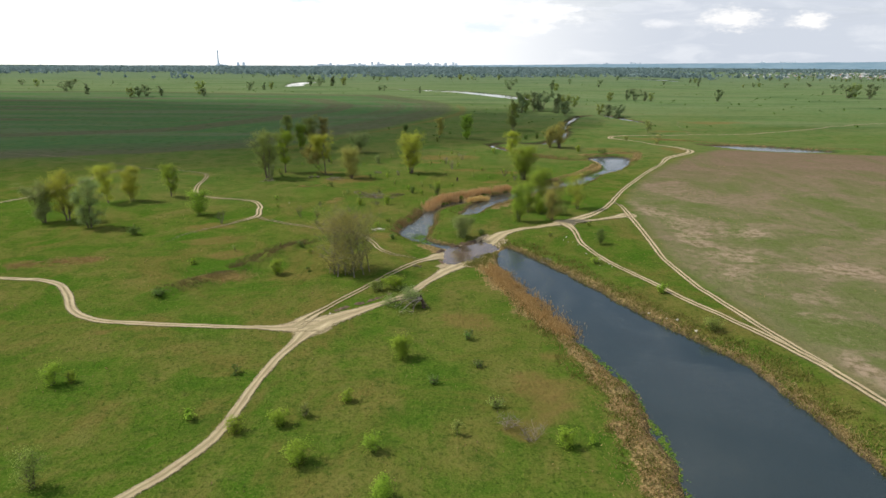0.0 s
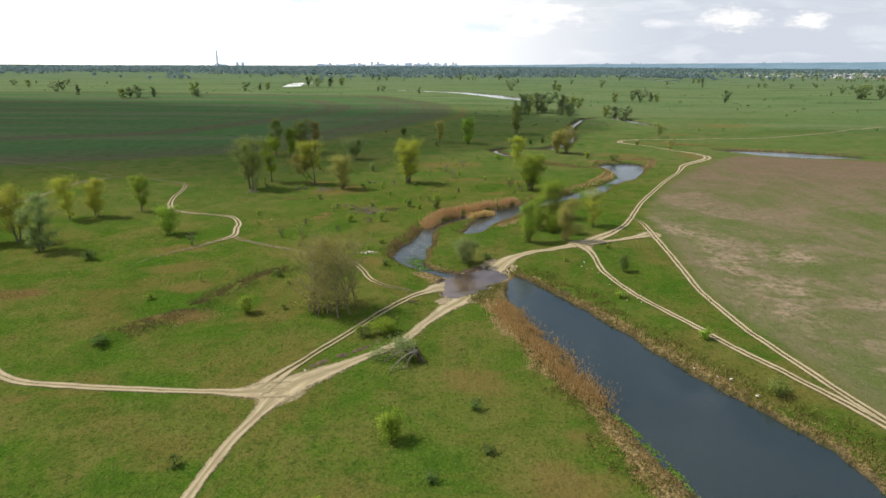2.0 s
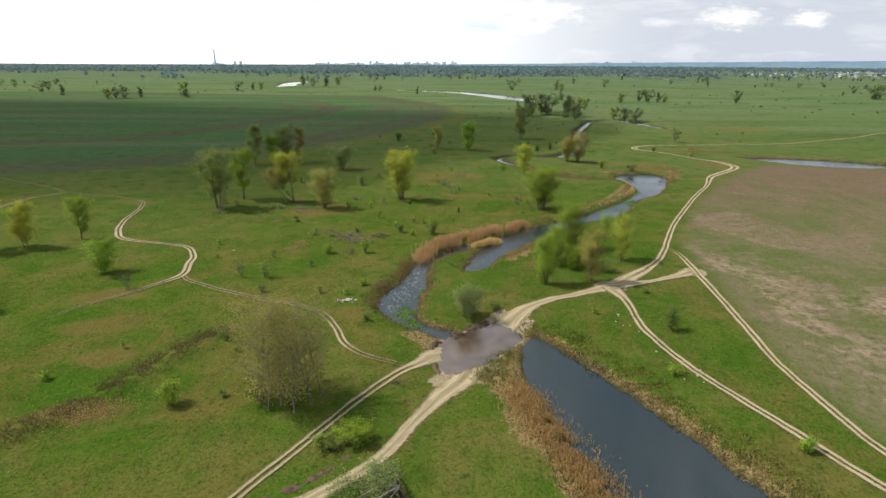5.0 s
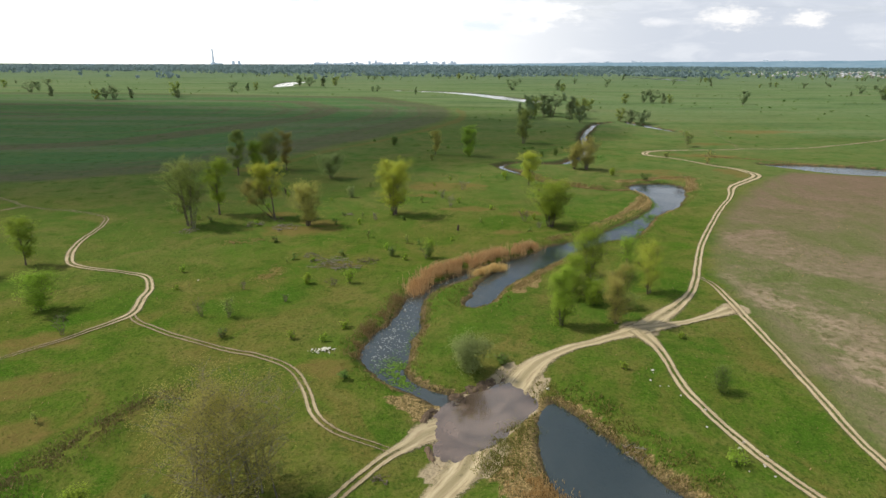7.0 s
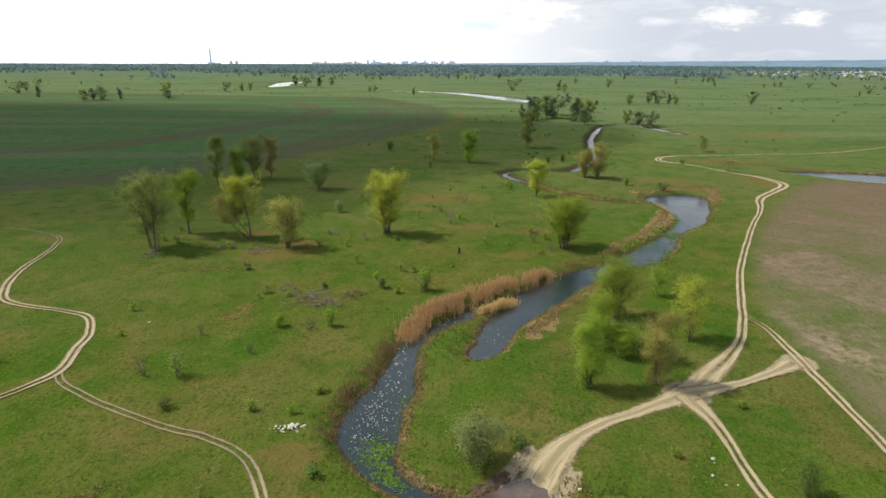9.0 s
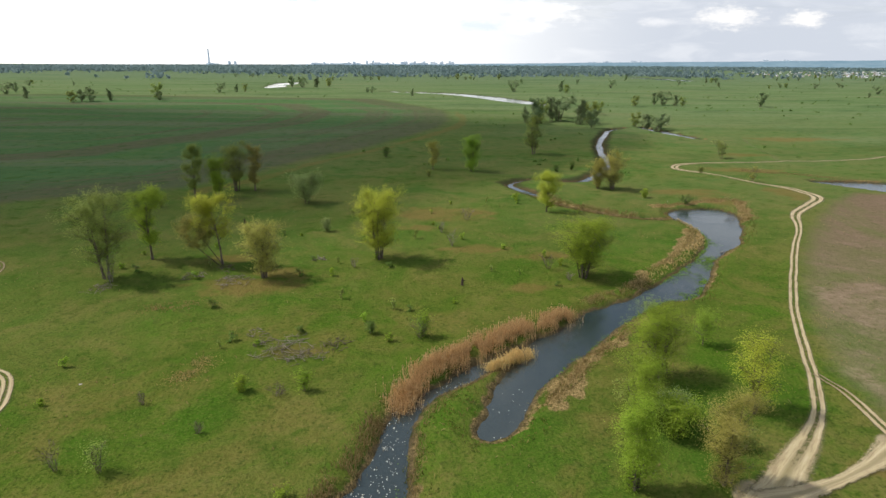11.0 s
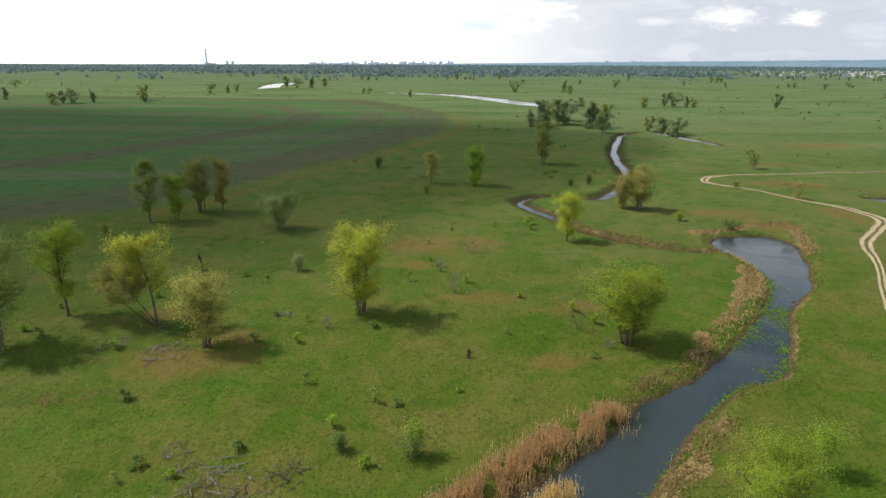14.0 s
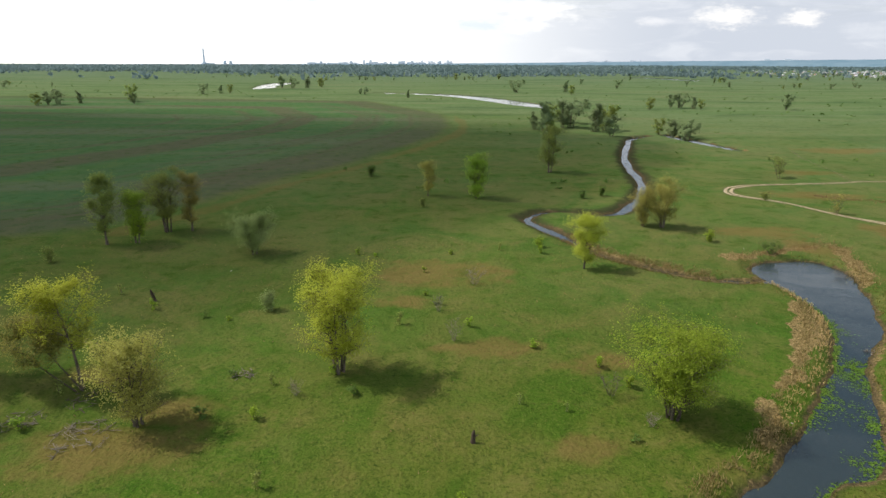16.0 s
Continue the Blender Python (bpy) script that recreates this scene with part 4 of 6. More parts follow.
# x, y, height, width, leaves, stems, count, size, low, lean, more
BIG = [
    ("tree", -10.7, 200.6, 13.3, 9.6, YELLOW_LEAF, 5, 8500, 0.25, 0.22, 0.0, "broad yellow-green poplar with two trunks in fresh leaf"),
    ("tree", 25.1, 191.8, 10.4, 11.0, GREEN_LEAF, 6, 8500, 0.25, 0.15, 0.0, "bright green many-stemmed willow beside the river"),
    ("tree", -54.8, 189.0, 15.2, 10.4, OLIVE_LEAF, 4, 6000, 0.27, 0.3, 0.0, "tall olive-green poplar with pale bare lower branches"),
    ("tree", -51.8, 199.2, 13.2, 6.2, GREEN_LEAF, 1, 5000, 0.27, 0.3, 0.0, "slender green poplar in fresh leaf"),
    ("tree", -38.2, 196.7, 12.4, 7.0, YELLOW_LEAF, 1, 4200, 0.26, 0.5, -0.06, "yellow-topped willow with a bare leaning trunk"),
    ("tree", -37.9, 196.0, 8.6, 6.4, TAN_LEAF, 2, 3000, 0.26, 0.62, -0.72, "thin brownish willow leaning over the grass"),
    ("tree", -28.9, 189.8, 10.2, 8.2, TAN_LEAF, 5, 4200, 0.26, 0.12, 0.0, "brownish yellow willow with drooping lower branches"),
    ("tree", -64.4, 252.6, 14.6, 5.8, OLIVE_LEAF, 1, 3600, 0.32, 0.2, 0.0, "tall narrow dark olive poplar"),
    ("tree", -58.9, 253.4, 10.8, 7.2, GREEN_LEAF, 2, 3400, 0.32, 0.18, 0.0, "round green willow in a small grove"),
    ("tree", -56.3, 261.8, 14.1, 10.4, OLIVE_LEAF, 4, 4200, 0.32, 0.25, 0.0, "broad olive-green poplar in a small grove"),
    ("tree", -51.5, 262.7, 12.7, 5.0, TAN_LEAF, 1, 2400, 0.32, 0.2, 0.0, "thin olive-brown poplar in a small grove"),
    ("tree", -33.6, 246.1, 7.6, 9.4, GREY_LEAF, 3, 4200, 0.30, 0.15, 0.0, "round grey-green willow alone on the meadow"),
    ("tree", -1.9, 297.3, 9.4, 4.4, TAN_LEAF, 1, 1600, 0.34, 0.2, 0.0, "thin brownish young poplar"),
    ("tree", 11.0, 296.1, 12.6, 7.4, GREEN_LEAF, 4, 3800, 0.34, 0.06, 0.0, "dense green oval poplar on the meadow"),
    ("tree", 37.3, 335.3, 15.6, 9.8, OLIVE_LEAF, 3, 3600, 0.38, 0.12, 0.0, "tall olive-green poplar near the brook"),
    ("tree", 26.5, 238.2, 9.7, 5.3, YELLOW_LEAF, 1, 3800, 0.27, 0.16, 0.0, "yellow-green young poplar by the brook"),
    ("tree", 46.1, 267.2, 9.4, 6.0, TAN_LEAF, 4, 3000, 0.29, 0.14, 0.0, "brownish yellow willow by the brook"),
    ("tree", 50.2, 266.3, 11.2, 8.0, TAN_LEAF, 4, 3800, 0.29, 0.14, 0.0, "brownish yellow broad willow by the brook"),
    ("tree", 25.6, 156.0, 9.3, 7.4, GREEN_LEAF, 5, 9100, 0.172, 0.12, 0.0, "fresh green alder beside the river"),
    ("tree", 17.5, 137.1, 8.8, 4.4, GREEN_LEAF, 2, 6720, 0.164, 0.06, 0.0, "narrow green young alder beside the track"),
    ("tree", 25.1, 137.5, 9.2, 4.8, TAN_LEAF, 3, 6440, 0.164, 0.06, 0.0, "brownish yellow young willow beside the track"),
    ("tree", 33.4, 148.8, 9.0, 5.8, YELLOW_LEAF, 3, 3600, 0.164, 0.12, 0.0, "sparse yellow-green young willow beside the track"),
    ("tree", 20.8, 146.5, 7.4, 4.2, GREEN_LEAF, 1, 5040, 0.164, 0.1, 0.0, "green young alder in a thicket"),
    ("tree", -16.8, 101.0, 11.6, 10.4, TAN_LEAF, 13, 13000, 0.15, 0.2, 0.0, "wide many-stemmed willow with sparse budding twigs"),
    ("tree", -89.6, 132.8, 9.6, 7.0, GREY_LEAF, 3, 4200, 0.26, 0.08, 0.0, "grey-green bushy willow in a grove"),
    ("tree", -85.6, 135.4, 11.7, 8.6, YELLOW_LEAF, 4, 4600, 0.26, 0.15, 0.0, "yellow-green broad poplar in a grove"),
    ("tree", -76.9, 128.7, 10.7, 7.6, GREY_LEAF, 3, 5200, 0.26, 0.06, 0.0, "dense grey-green willow in a grove"),
    ("tree", -86.5, 154.3, 9.7, 5.6, YELLOW_LEAF, 1, 3400, 0.26, 0.16, 0.0, "yellow-green young poplar on the meadow"),
    ("tree", -81.3, 156.5, 8.9, 5.4, YELLOW_LEAF, 2, 3400, 0.26, 0.16, 0.0, "yellow-green young poplar with two stems"),
    ("tree", -73.7, 162.4, 8.8, 5.0, GREEN_LEAF, 1, 3200, 0.26, 0.18, 0.0, "fresh green young poplar on the meadow"),
    ("tree", -58.2, 141.6, 5.8, 6.0, GREEN_LEAF, 3, 4200, 0.22, 0.1, 0.0, "low round bright green willow near the track"),
    ("tree", 34.4, 164.5, 4.6, 3.0, GREEN_LEAF, 1, 1100, 0.19, 0.25, 0.0, "small sparse green tree by the river"),
    ("tree", 32.0, 119.4, 2.9, 2.1, DARK_LEAF, 1, 900, 0.17, 0.15, 0.0, "small dark green tree on the bank"),
    ("tree", 108.3, 326.2, 6.6, 7.5, OLIVE_LEAF, 2, 700, 0.30, 0.25, -0.25, "bent half-bare old tree"),
]
for kind, x, y, h, w, leaf, stems, count, size, low, lean, label in BIG:
    seed += 1
    ob = make_tree(kind, seed, h, w, leaf, PALE_BARK if stems > 7 else None, stems, int(count * 3.6), size * (0.48 if y > 170 else 0.44), low * 0.7, lean, label=label, branches=22 if stems < 3 else 15, twigs=9, clump=0.40 / h, spread=0.46, **({"feet": 0.3, "trunk_r": 0.009} if stems > 7 else {}))
    stand(ob, x, y)


def off_tracks(x, y, gap):
    ok = np.ones(len(x), dtype=bool)
    for k, line in LINES.items():
        lo, hi = line[:, :2].min(0) - 4, line[:, :2].max(0) + 4
        m = (x > lo[0]) & (x < hi[0]) & (y > lo[1]) & (y < hi[1])
        if m.any():
            ok[m] &= line_distance(x[m], y[m], line[::3, :2])[0] > gap
    return ok


def bush(seed, x, y, h, w, leaf, count, label, size=0.15, stems=6, low=0.12, name="bush", bark=None, clump=0.10, category="bush", **more):
    ob = make_tree(name, seed, h, w, leaf, bark, stems, count, size, low, label=label, spread=0.8, branches=6, twigs=3, clump=clump, category=category, trunk_r=0.011, **more)
    return stand(ob, x, y)


SHRUBS = [
    # x, y, height, width, leaves, count, size, label
    (-5.0, 68.2, 3.4, 2.2, GREEN_LEAF, 2600, 0.14, "upright bright green bush alone on grass"),
    (-16.3, 53.7, 1.7, 2.1, GREEN_LEAF, 1100, 0.13, "low bright green bush on grass"),
    (-13.1, 47.7, 2.1, 2.5, GREEN_LEAF, 1600, 0.13, "round bright green bush on grass"),
    (-43.5, 60.8, 3.0, 2.2, GREEN_LEAF, 1100, 0.14, "sparse green bush with thin stems"),
    (-42.0, 61.7, 1.6, 1.2, GREEN_LEAF, 400, 0.13, "small green sapling on grass"),
    (-20.3, 52.3, 1.9, 1.7, GREEN_LEAF, 700, 0.13, "green bush beside the sandy track"),
    (-14.1, 55.2, 1.8, 1.3, OLIVE_LEAF, 260, 0.13, "thin olive sapling on grass"),
    (-10.2, 58.0, 1.5, 1.5, GREEN_LEAF, 550, 0.13, "small green bush on grass"),
    (-6.5, 49.5, 2.0, 1.7, GREEN_LEAF, 650, 0.13, "sparse light green sapling on grass"),
    (12.0, 50.5, 2.1, 1.8, GREEN_LEAF, 1000, 0.13, "light green bush near the reeds"),
    (-5.0, 42.9, 2.6, 1.9, GREEN_LEAF, 1700, 0.13, "upright bright green bush on grass"),
    (-34.5, 43.4, 4.3, 2.2, OLIVE_LEAF, 900, 0.14, "tall thin olive green sapling"),
    (3.4, 73.6, 1.4, 1.3, DARK_LEAF, 240, 0.13, "thin dark sapling on grass"),
    (-28.3, 99.1, 2.9, 2.5, GREEN_LEAF, 1500, 0.14, "loose bright green bush on grass"),
    (-7.9, 92.6, 2.0, 4.6, GREEN_LEAF, 2600, 0.14, "wide low green bush between two tracks"),
    (-10.6, 91.4, 1.5, 3.0, OLIVE_LEAF, 1100, 0.14, "low olive bush on the track's edge"),
    (35.1, 91.7, 1.6, 1.5, GREEN_LEAF, 700, 0.13, "small green bush beside the wheel tracks"),
    (37.2, 77.2, 1.8, 2.8, OLIVE_LEAF, 1300, 0.13, "wide olive bush on the bank"),
    (4.0, 124.2, 4.8, 5.0, GREY_LEAF, 5200, 0.15, "round grey-green willow bush by the ford"),
    (8.2, 126.2, 1.2, 2.4, DARK_LEAF, 500, 0.14, "low dark bush on the bank"),
    (23.7, 144.7, 4.6, 4.6, GREEN_LEAF, 2600, 0.17, "dark green undergrowth among young alders"),
    (21.0, 149.8, 3.4, 4.0, OLIVE_LEAF, 1500, 0.17, "olive undergrowth among young alders"),
    (28.6, 143.0, 2.6, 3.6, OLIVE_LEAF, 900, 0.16, "low sparse undergrowth beneath young willows"),
    (-2.0, 166.9, 3.2, 3.4, DARK_LEAF, 300, 0.16, "twiggy bush with a few dark leaves"),
    (-1.6, 167.6, 4.0, 1.9, GREEN_LEAF, 900, 0.16, "small light green sapling in a thicket"),
    (24.6, 148.2, 2.5, 4.4, GREY_LEAF, 2400, 0.16, "broad grey-green bush below the alders"),
    (-12.6, 135.7, 1.0, 1.5, GREEN_LEAF, 450, 0.13, "small low green bush on grass"),
    (-18.9, 131.9, 1.3, 1.3, GREEN_LEAF, 250, 0.13, "small thin green bush on grass"),
    (-28.2, 132.2, 1.4, 1.7, DARK_LEAF, 260, 0.13, "small dark twiggy bush on grass"),
    (-29.5, 139.0, 3.4, 2.6, OLIVE_LEAF, 420, 0.14, "sparse bush with thin green leaves"),
    (-21.4, 153.3, 2.0, 1.6, GREEN_LEAF, 600, 0.14, "small green sapling on grass"),
    (-14.4, 153.2, 2.9, 1.6, GREEN_LEAF, 700, 0.14, "slim green sapling on grass"),
    (-8.7, 168.2, 2.1, 1.7, DARK_LEAF, 420, 0.15, "small dark green sapling on grass"),
    (-20.1, 326.3, 4.1, 3.4, DARK_LEAF, 900, 0.26, "dense dark green round bush"),
    (39.4, 296.4, 2.6, 1.7, DARK_LEAF, 420, 0.24, "small dark green bush near the brook"),
    (45.2, 299.3, 3.3, 2.3, DARK_LEAF, 560, 0.24, "dark green bush near the brook"),
    (55.9, 255.3, 2.6, 1.9, GREEN_LEAF, 500, 0.22, "small green bush on the meadow"),
    (20.5, 250.8, 2.1, 1.8, GREEN_LEAF, 420, 0.22, "small green bush beside the brook"),
    (-23.4, 218.6, 3.2, 2.2, GREY_LEAF, 900, 0.18, "pale green small bush on the meadow"),
    (-68.2, 240.5, 3.2, 2.0, OLIVE_LEAF, 420, 0.22, "small olive sapling on the meadow"),
    (-3.0, 285.0, 2.4, 1.6, OLIVE_LEAF, 300, 0.24, "small olive bush on the meadow"),
    (64.0, 246.8, 2.2, 5.0, DARK_LEAF, 700, 0.2, "dark low bush on the pool's edge"),
    (96.8, 279.2, 5.2, 4.6, TAN_LEAF, 300, 0.24, "brown half-bare bush by the track"),
    (87.0, 294.0, 2.2, 2.4, OLIVE_LEAF, 300, 0.24, "small olive bush by the track"),
    (-65.0, 124.0, 1.8, 3.0, DARK_LEAF, 700, 0.18, "low dark bush on grass"),
    (-44.0, 88.5, 1.2, 2.6, DARK_LEAF, 500, 0.15, "low dark bush inside the track's bend"),
    (-1.0, 62.0, 0.8, 1.4, DARK_LEAF, 260, 0.12, "low dark weeds on grass"),
    (4.4, 66.2, 0.7, 1.6, DARK_LEAF, 300, 0.12, "low dark weeds on grass"),
    (5.8, 57.5, 0.9, 2.2, OLIVE_LEAF, 420, 0.12, "low olive thicket on dry grass"),
    (32.6, 132.6, 0.9, 1.2, GREEN_LEAF, 260, 0.12, "small low green bush on grass"),
    (22.6, 124.4, 0.9, 1.0, GREEN_LEAF, 220, 0.12, "small low green bush on grass"),
    (28.2, 106.6, 1.1, 2.2, GREEN_LEAF, 600, 0.12, "low green bush on the river bank"),
]
for i, (x, y, h, w, leaf, count, size, label) in enumerate(SHRUBS):
    bush(500 + i, x, y, h * 0.92, w * 0.86, leaf, int(count * 1.8), label, size * 0.70)

BARE = [
    (6.8, 229.7, 2.6, 3.9, "bare grey twiggy bush on the meadow"), (0.9, 218.7, 2.8, 2.0, "pale dead sapling with broken branches"), (2.9, 209.3, 3.4, 2.4, "dead grey bush on dry grass"),
    (19.8, 196.1, 2.8, 3.4, "bare dark bush beside a willow"), (-49.9, 133.3, 3.4, 2.2, "small bare crooked tree near the track"), (-33.5, 139.2, 3.0, 2.0, "small bare crooked tree on grass"),
    (22.4, 190.0, 1.6, 1.6, "small dead bush on grass"), (8.8, 51.4, 1.4, 3.4, "dead grey bramble thicket"), (6.6, 53.6, 1.2, 2.8, "dead grey bramble thicket"), (-14.6, 195.6, 1.8, 1.8, "small dead sapling on dry grass"),
    (-31.0, 150.5, 1.6, 1.2, "thin bare sapling on grass"), (-23.0, 145.0, 1.4, 1.2, "thin bare sapling on grass"), (-17.0, 152.5, 1.1, 2.6, "low brown leafless bush"), (70.6, 236.0, 2.0, 3.2, "bare brown bush over the pool"),
]
for i, (x, y, h, w, label) in enumerate(BARE):
    bush(700 + i, x, y, h, w, None, 0, label, bark=(PALE_BARK if "dead" in label or "grey" in label else BARK), stems=6)

WEEDS = [make_tree("sapling", 770 + k, h, w, leaf, None, 1, n, 0.12, 0.1, label=label, spread=0.8, branches=7, twigs=3, clump=0.1, category="sapling", trunk_r=0.011)
         for k, (h, w, leaf, n, label) in enumerate(((1.1, 0.9, GREEN_LEAF, 260, "small fresh green sapling on the meadow"), (0.8, 1.2, DARK_LEAF, 260, "low dark weedy sapling on the meadow"),
                                                      (1.4, 0.8, OLIVE_LEAF, 160, "thin olive sapling on the meadow"), (0.7, 1.0, GREEN_LEAF, 240, "low bright green seedling on the meadow")))]
rng = np.random.default_rng(41)
n = 0
while n < 64:
    x, y = rng.uniform(-62, 24), rng.uniform(44, 250)
    if wet(np.array([x]), np.array([y]))[0] < 3 or not off_tracks(np.array([x]), np.array([y]), 2.2)[0] or (y < 96 and rng.uniform() < 0.6):
        continue
    m = Matrix.Translation((x, y, float(height(x, y)) - 0.03)) @ Matrix.Rotation(rng.uniform(0, 6.28), 4, "Z") @ Matrix.Scale(rng.uniform(0.7, 1.3), 4)
    ob = WEEDS[n] if n < 4 else copy_thing(WEEDS[n % 4], m)
    ob.matrix_basis = m
    tagged(ob, group="meadow saplings")
    n += 1

# bare lower branches of the tall poplar and undergrowth of the many-stemmed willow
bush(760, -53.2, 187.2, 6.5, 4.2, OLIVE_LEAF, 500, "pale bare broken branches beneath a poplar", stems=5, bark=PALE_BARK)
bush(761, -15.6, 98.8, 3.4, 5.4, TAN_LEAF, 700, "brown twiggy undergrowth beneath a willow", stems=8)
bush(762, -18.6, 99.6, 2.8, 4.6, TAN_LEAF, 450, "brown twiggy undergrowth beneath a willow", stems=8)


# ---- dead wood ----
def fallen_tree(x, y):
    rng = np.random.default_rng(31)
    root = tagged(new("fallen_tree"), "broken fallen willow with bare limbs and leafy crown", "fallen tree")
    stub = Pile()
    stub.add(*tube(bent(rng, (0, 0, -0.3), (-0.7, 0.2, 2.5), 7, 0.07), [0.46, 0.34, 0.28, 0.26, 0.24, 0.2, 0.08], 9))
    for k in range(6):
        a = rng.uniform(0, 6.28)
        stub.add(*tube(bent(rng, (-0.6, 0.18, 2.0), (-0.6 + 2.6 * math.cos(a), 0.18 + 2.4 * math.sin(a), rng.uniform(0.1, 1.0)), 5, 0.08), [0.12, 0.1, 0.08, 0.06, 0.02], 5))
    part("trunk", stub.mesh("trunk"), DARK_BARK, root)
    anchors = []
    for k, (ex, ey, ez, r) in enumerate([(-5.6, -0.4, 0.3, 0.2), (-4.4, -2.4, 0.1, 0.17), (-2.2, -2.6, 0.05, 0.14), (-6.4, 2.6, 0.5, 0.2), (-4.0, 4.6, 0.6, 0.18), (-1.6, 5.2, 0.5, 0.15), (-7.4, 1.0, 0.3, 0.16), (-3.4, 1.6, 2.6, 0.13)]):
        p = Pile()
        br = bent(rng, (-0.5, 0.1, 2.0 - 0.1 * k), (ex, ey, ez), 8, 0.16)
        br[:, 2] = np.maximum(br[:, 2] + 0.6 * np.sin(np.linspace(0, 3.14, 8)), 0.06)
        p.add(*tube(br, np.linspace(r, 0.03, 8), 6))
        for t in range(9):
            i = rng.integers(2, 8)
            d = rng.normal(size=3)
            d[2] = abs(d[2]) * 0.6
            tw = bent(rng, br[i], br[i] + d / np.linalg.norm(d) * rng.uniform(0.6, 1.7), 4, 0.05)
            p.add(*tube(tw, np.linspace(0.045, 0.01, 4), 4))
            if k >= 3 or t < 2:
                anchors += [tw[1], tw[2], tw[3]]
        part("limb", p.mesh("limb"), PALE_BARK if k < 3 else BARK, root)
    anchors = np.array(anchors)
    keep = anchors[(anchors[:, 0] < -1.4)]
    n = 3000
    c = keep[rng.integers(0, len(keep), n)] + rng.normal(size=(n, 3)) * 0.5
    c[:, 2] = np.maximum(c[:, 2], 0.08)
    part("crown", mesh_of("crown", *leaf_quads(rng, c, 0.15)), GREY_LEAF, root)
    return stand(root, x, y, scale=0.78)


fallen_tree(-2.7, 84.0)


def brush_pile(seed, x, y, r, n, mat, label, tall=0.5):
    rng = np.random.default_rng(seed)
    root = tagged(new("brush_pile"), label, "dead branches")
    for i in range(n):
        a, d = rng.uniform(0, 6.283), r * math.sqrt(rng.uniform(0, 1))
        c = np.array([d * math.cos(a), d * math.sin(a), rng.uniform(0.03, tall * (1 - 0.7 * d / r))])
        b = rng.uniform(0, 6.283)
        l = rng.uniform(0.2, 0.7) * r * 0.6
        v = np.array([math.cos(b) * l, math.sin(b) * l, rng.uniform(-0.1, 0.3) * l])
        e1, e2 = c - v, c + v
        e1[2], e2[2] = max(e1[2], 0.02), max(e2[2], 0.02)
        p = Pile()
        rod = bent(rng, e1, e2, 6, 0.16 * l)
        rod[:, 2] = np.maximum(rod[:, 2], 0.03)
        thick = rng.uniform(0.03, 0.07)
        p.add(*tube(rod, np.linspace(thick, 0.014, 6), 4))
        for k in range(4):
            at = rod[rng.integers(1, 6)]
            v = rng.normal(size=3) * np.array([1, 1, 0.6])
            v[2] = abs(v[2])
            p.add(*tube(bent(rng, at, at + v / np.linalg.norm(v) * l * rng.uniform(0.3, 0.8), 4, 0.1 * l), np.linspace(thick * 0.55, 0.01, 4), 3))
        part("branch", p.mesh("branch"), mat, root)
    return stand(root, x, y, 0, 0)


PILES = [(-33.4, 187.4, 2.8, 34, PALE_BARK), (-36.6, 193.6, 1.8, 20, BARK), (-21.6, 199.9, 1.6, 20, PALE_BARK), (-40.5, 190.0, 2.0, 24, PALE_BARK), (-53.8, 184.0, 2.2, 26, PALE_BARK), (-19.5, 163.2, 3.8, 44, PALE_BARK),
         (-16.0, 161.2, 2.6, 26, PALE_BARK), (-13.4, 164.5, 2.4, 20, BARK), (-4.7, 103.9, 0.9, 16, BARK), (19.4, 108.8, 1.4, 20, PALE_BARK), (-24.0, 168.0, 1.4, 14, PALE_BARK), (56.4, 207.0, 0.9, 10, PALE_BARK), (2.2, 118.6, 1.4, 18, DARK_BARK)]
for i, (x, y, r, n, mat) in enumerate(PILES):
    brush_pile(800 + i, x, y, r, n, mat, "pile of dry grey branches lying on the ground" if mat is PALE_BARK else "heap of dark brushwood lying on the ground")


def stump(seed, x, y, h, r, lean, label):
    rng = np.random.default_rng(seed)
    root = tagged(new("tree_stump"), label, "stump")
    p = Pile()
    p.add(*tube(bent(rng, (0, 0, -0.15), (lean, 0.1, h), 6, 0.03), [r * 1.5, r * 1.1, r, r * 0.95, r * 0.8, r * 0.35], 8))
    part("trunk", p.mesh("trunk"), DARK_BARK, root)
    q = Pile()
    q.add(*tube(bent(rng, (lean * 0.5, 0.05, h * 0.5), (lean * 0.5 + 0.5, -0.1, h * 0.75), 4, 0.02), [r * 0.5, r * 0.4, r * 0.3, r * 0.1], 6))
    part("limb", q.mesh("limb"), DARK_BARK, root)
    stand(root, x, y)


stump(1, 4.2, 187.0, 1.3, 0.22, 0.1, "dark burnt tree stump on the meadow")
stump(2, -41.6, 222.3, 1.8, 0.24, -0.5, "dark leaning broken stump on dry grass")
stump(3, 10.4, 168.9, 1.0, 0.2, 0.1, "dark short stump behind the reeds")


# ---- stones and pale rubbish ----
STONE = plain_material("pale_limestone", (0.34, 0.31, 0.25), (0.58, 0.54, 0.46), 5.0)
CHALK = plain_material("white_rubble", (0.50, 0.47, 0.37), (0.74, 0.71, 0.60), 6.0)
SOIL = plain_material("dark_bank_soil", (0.055, 0.040, 0.026), (0.15, 0.105, 0.066), 1.6, 0.95, 0.8)


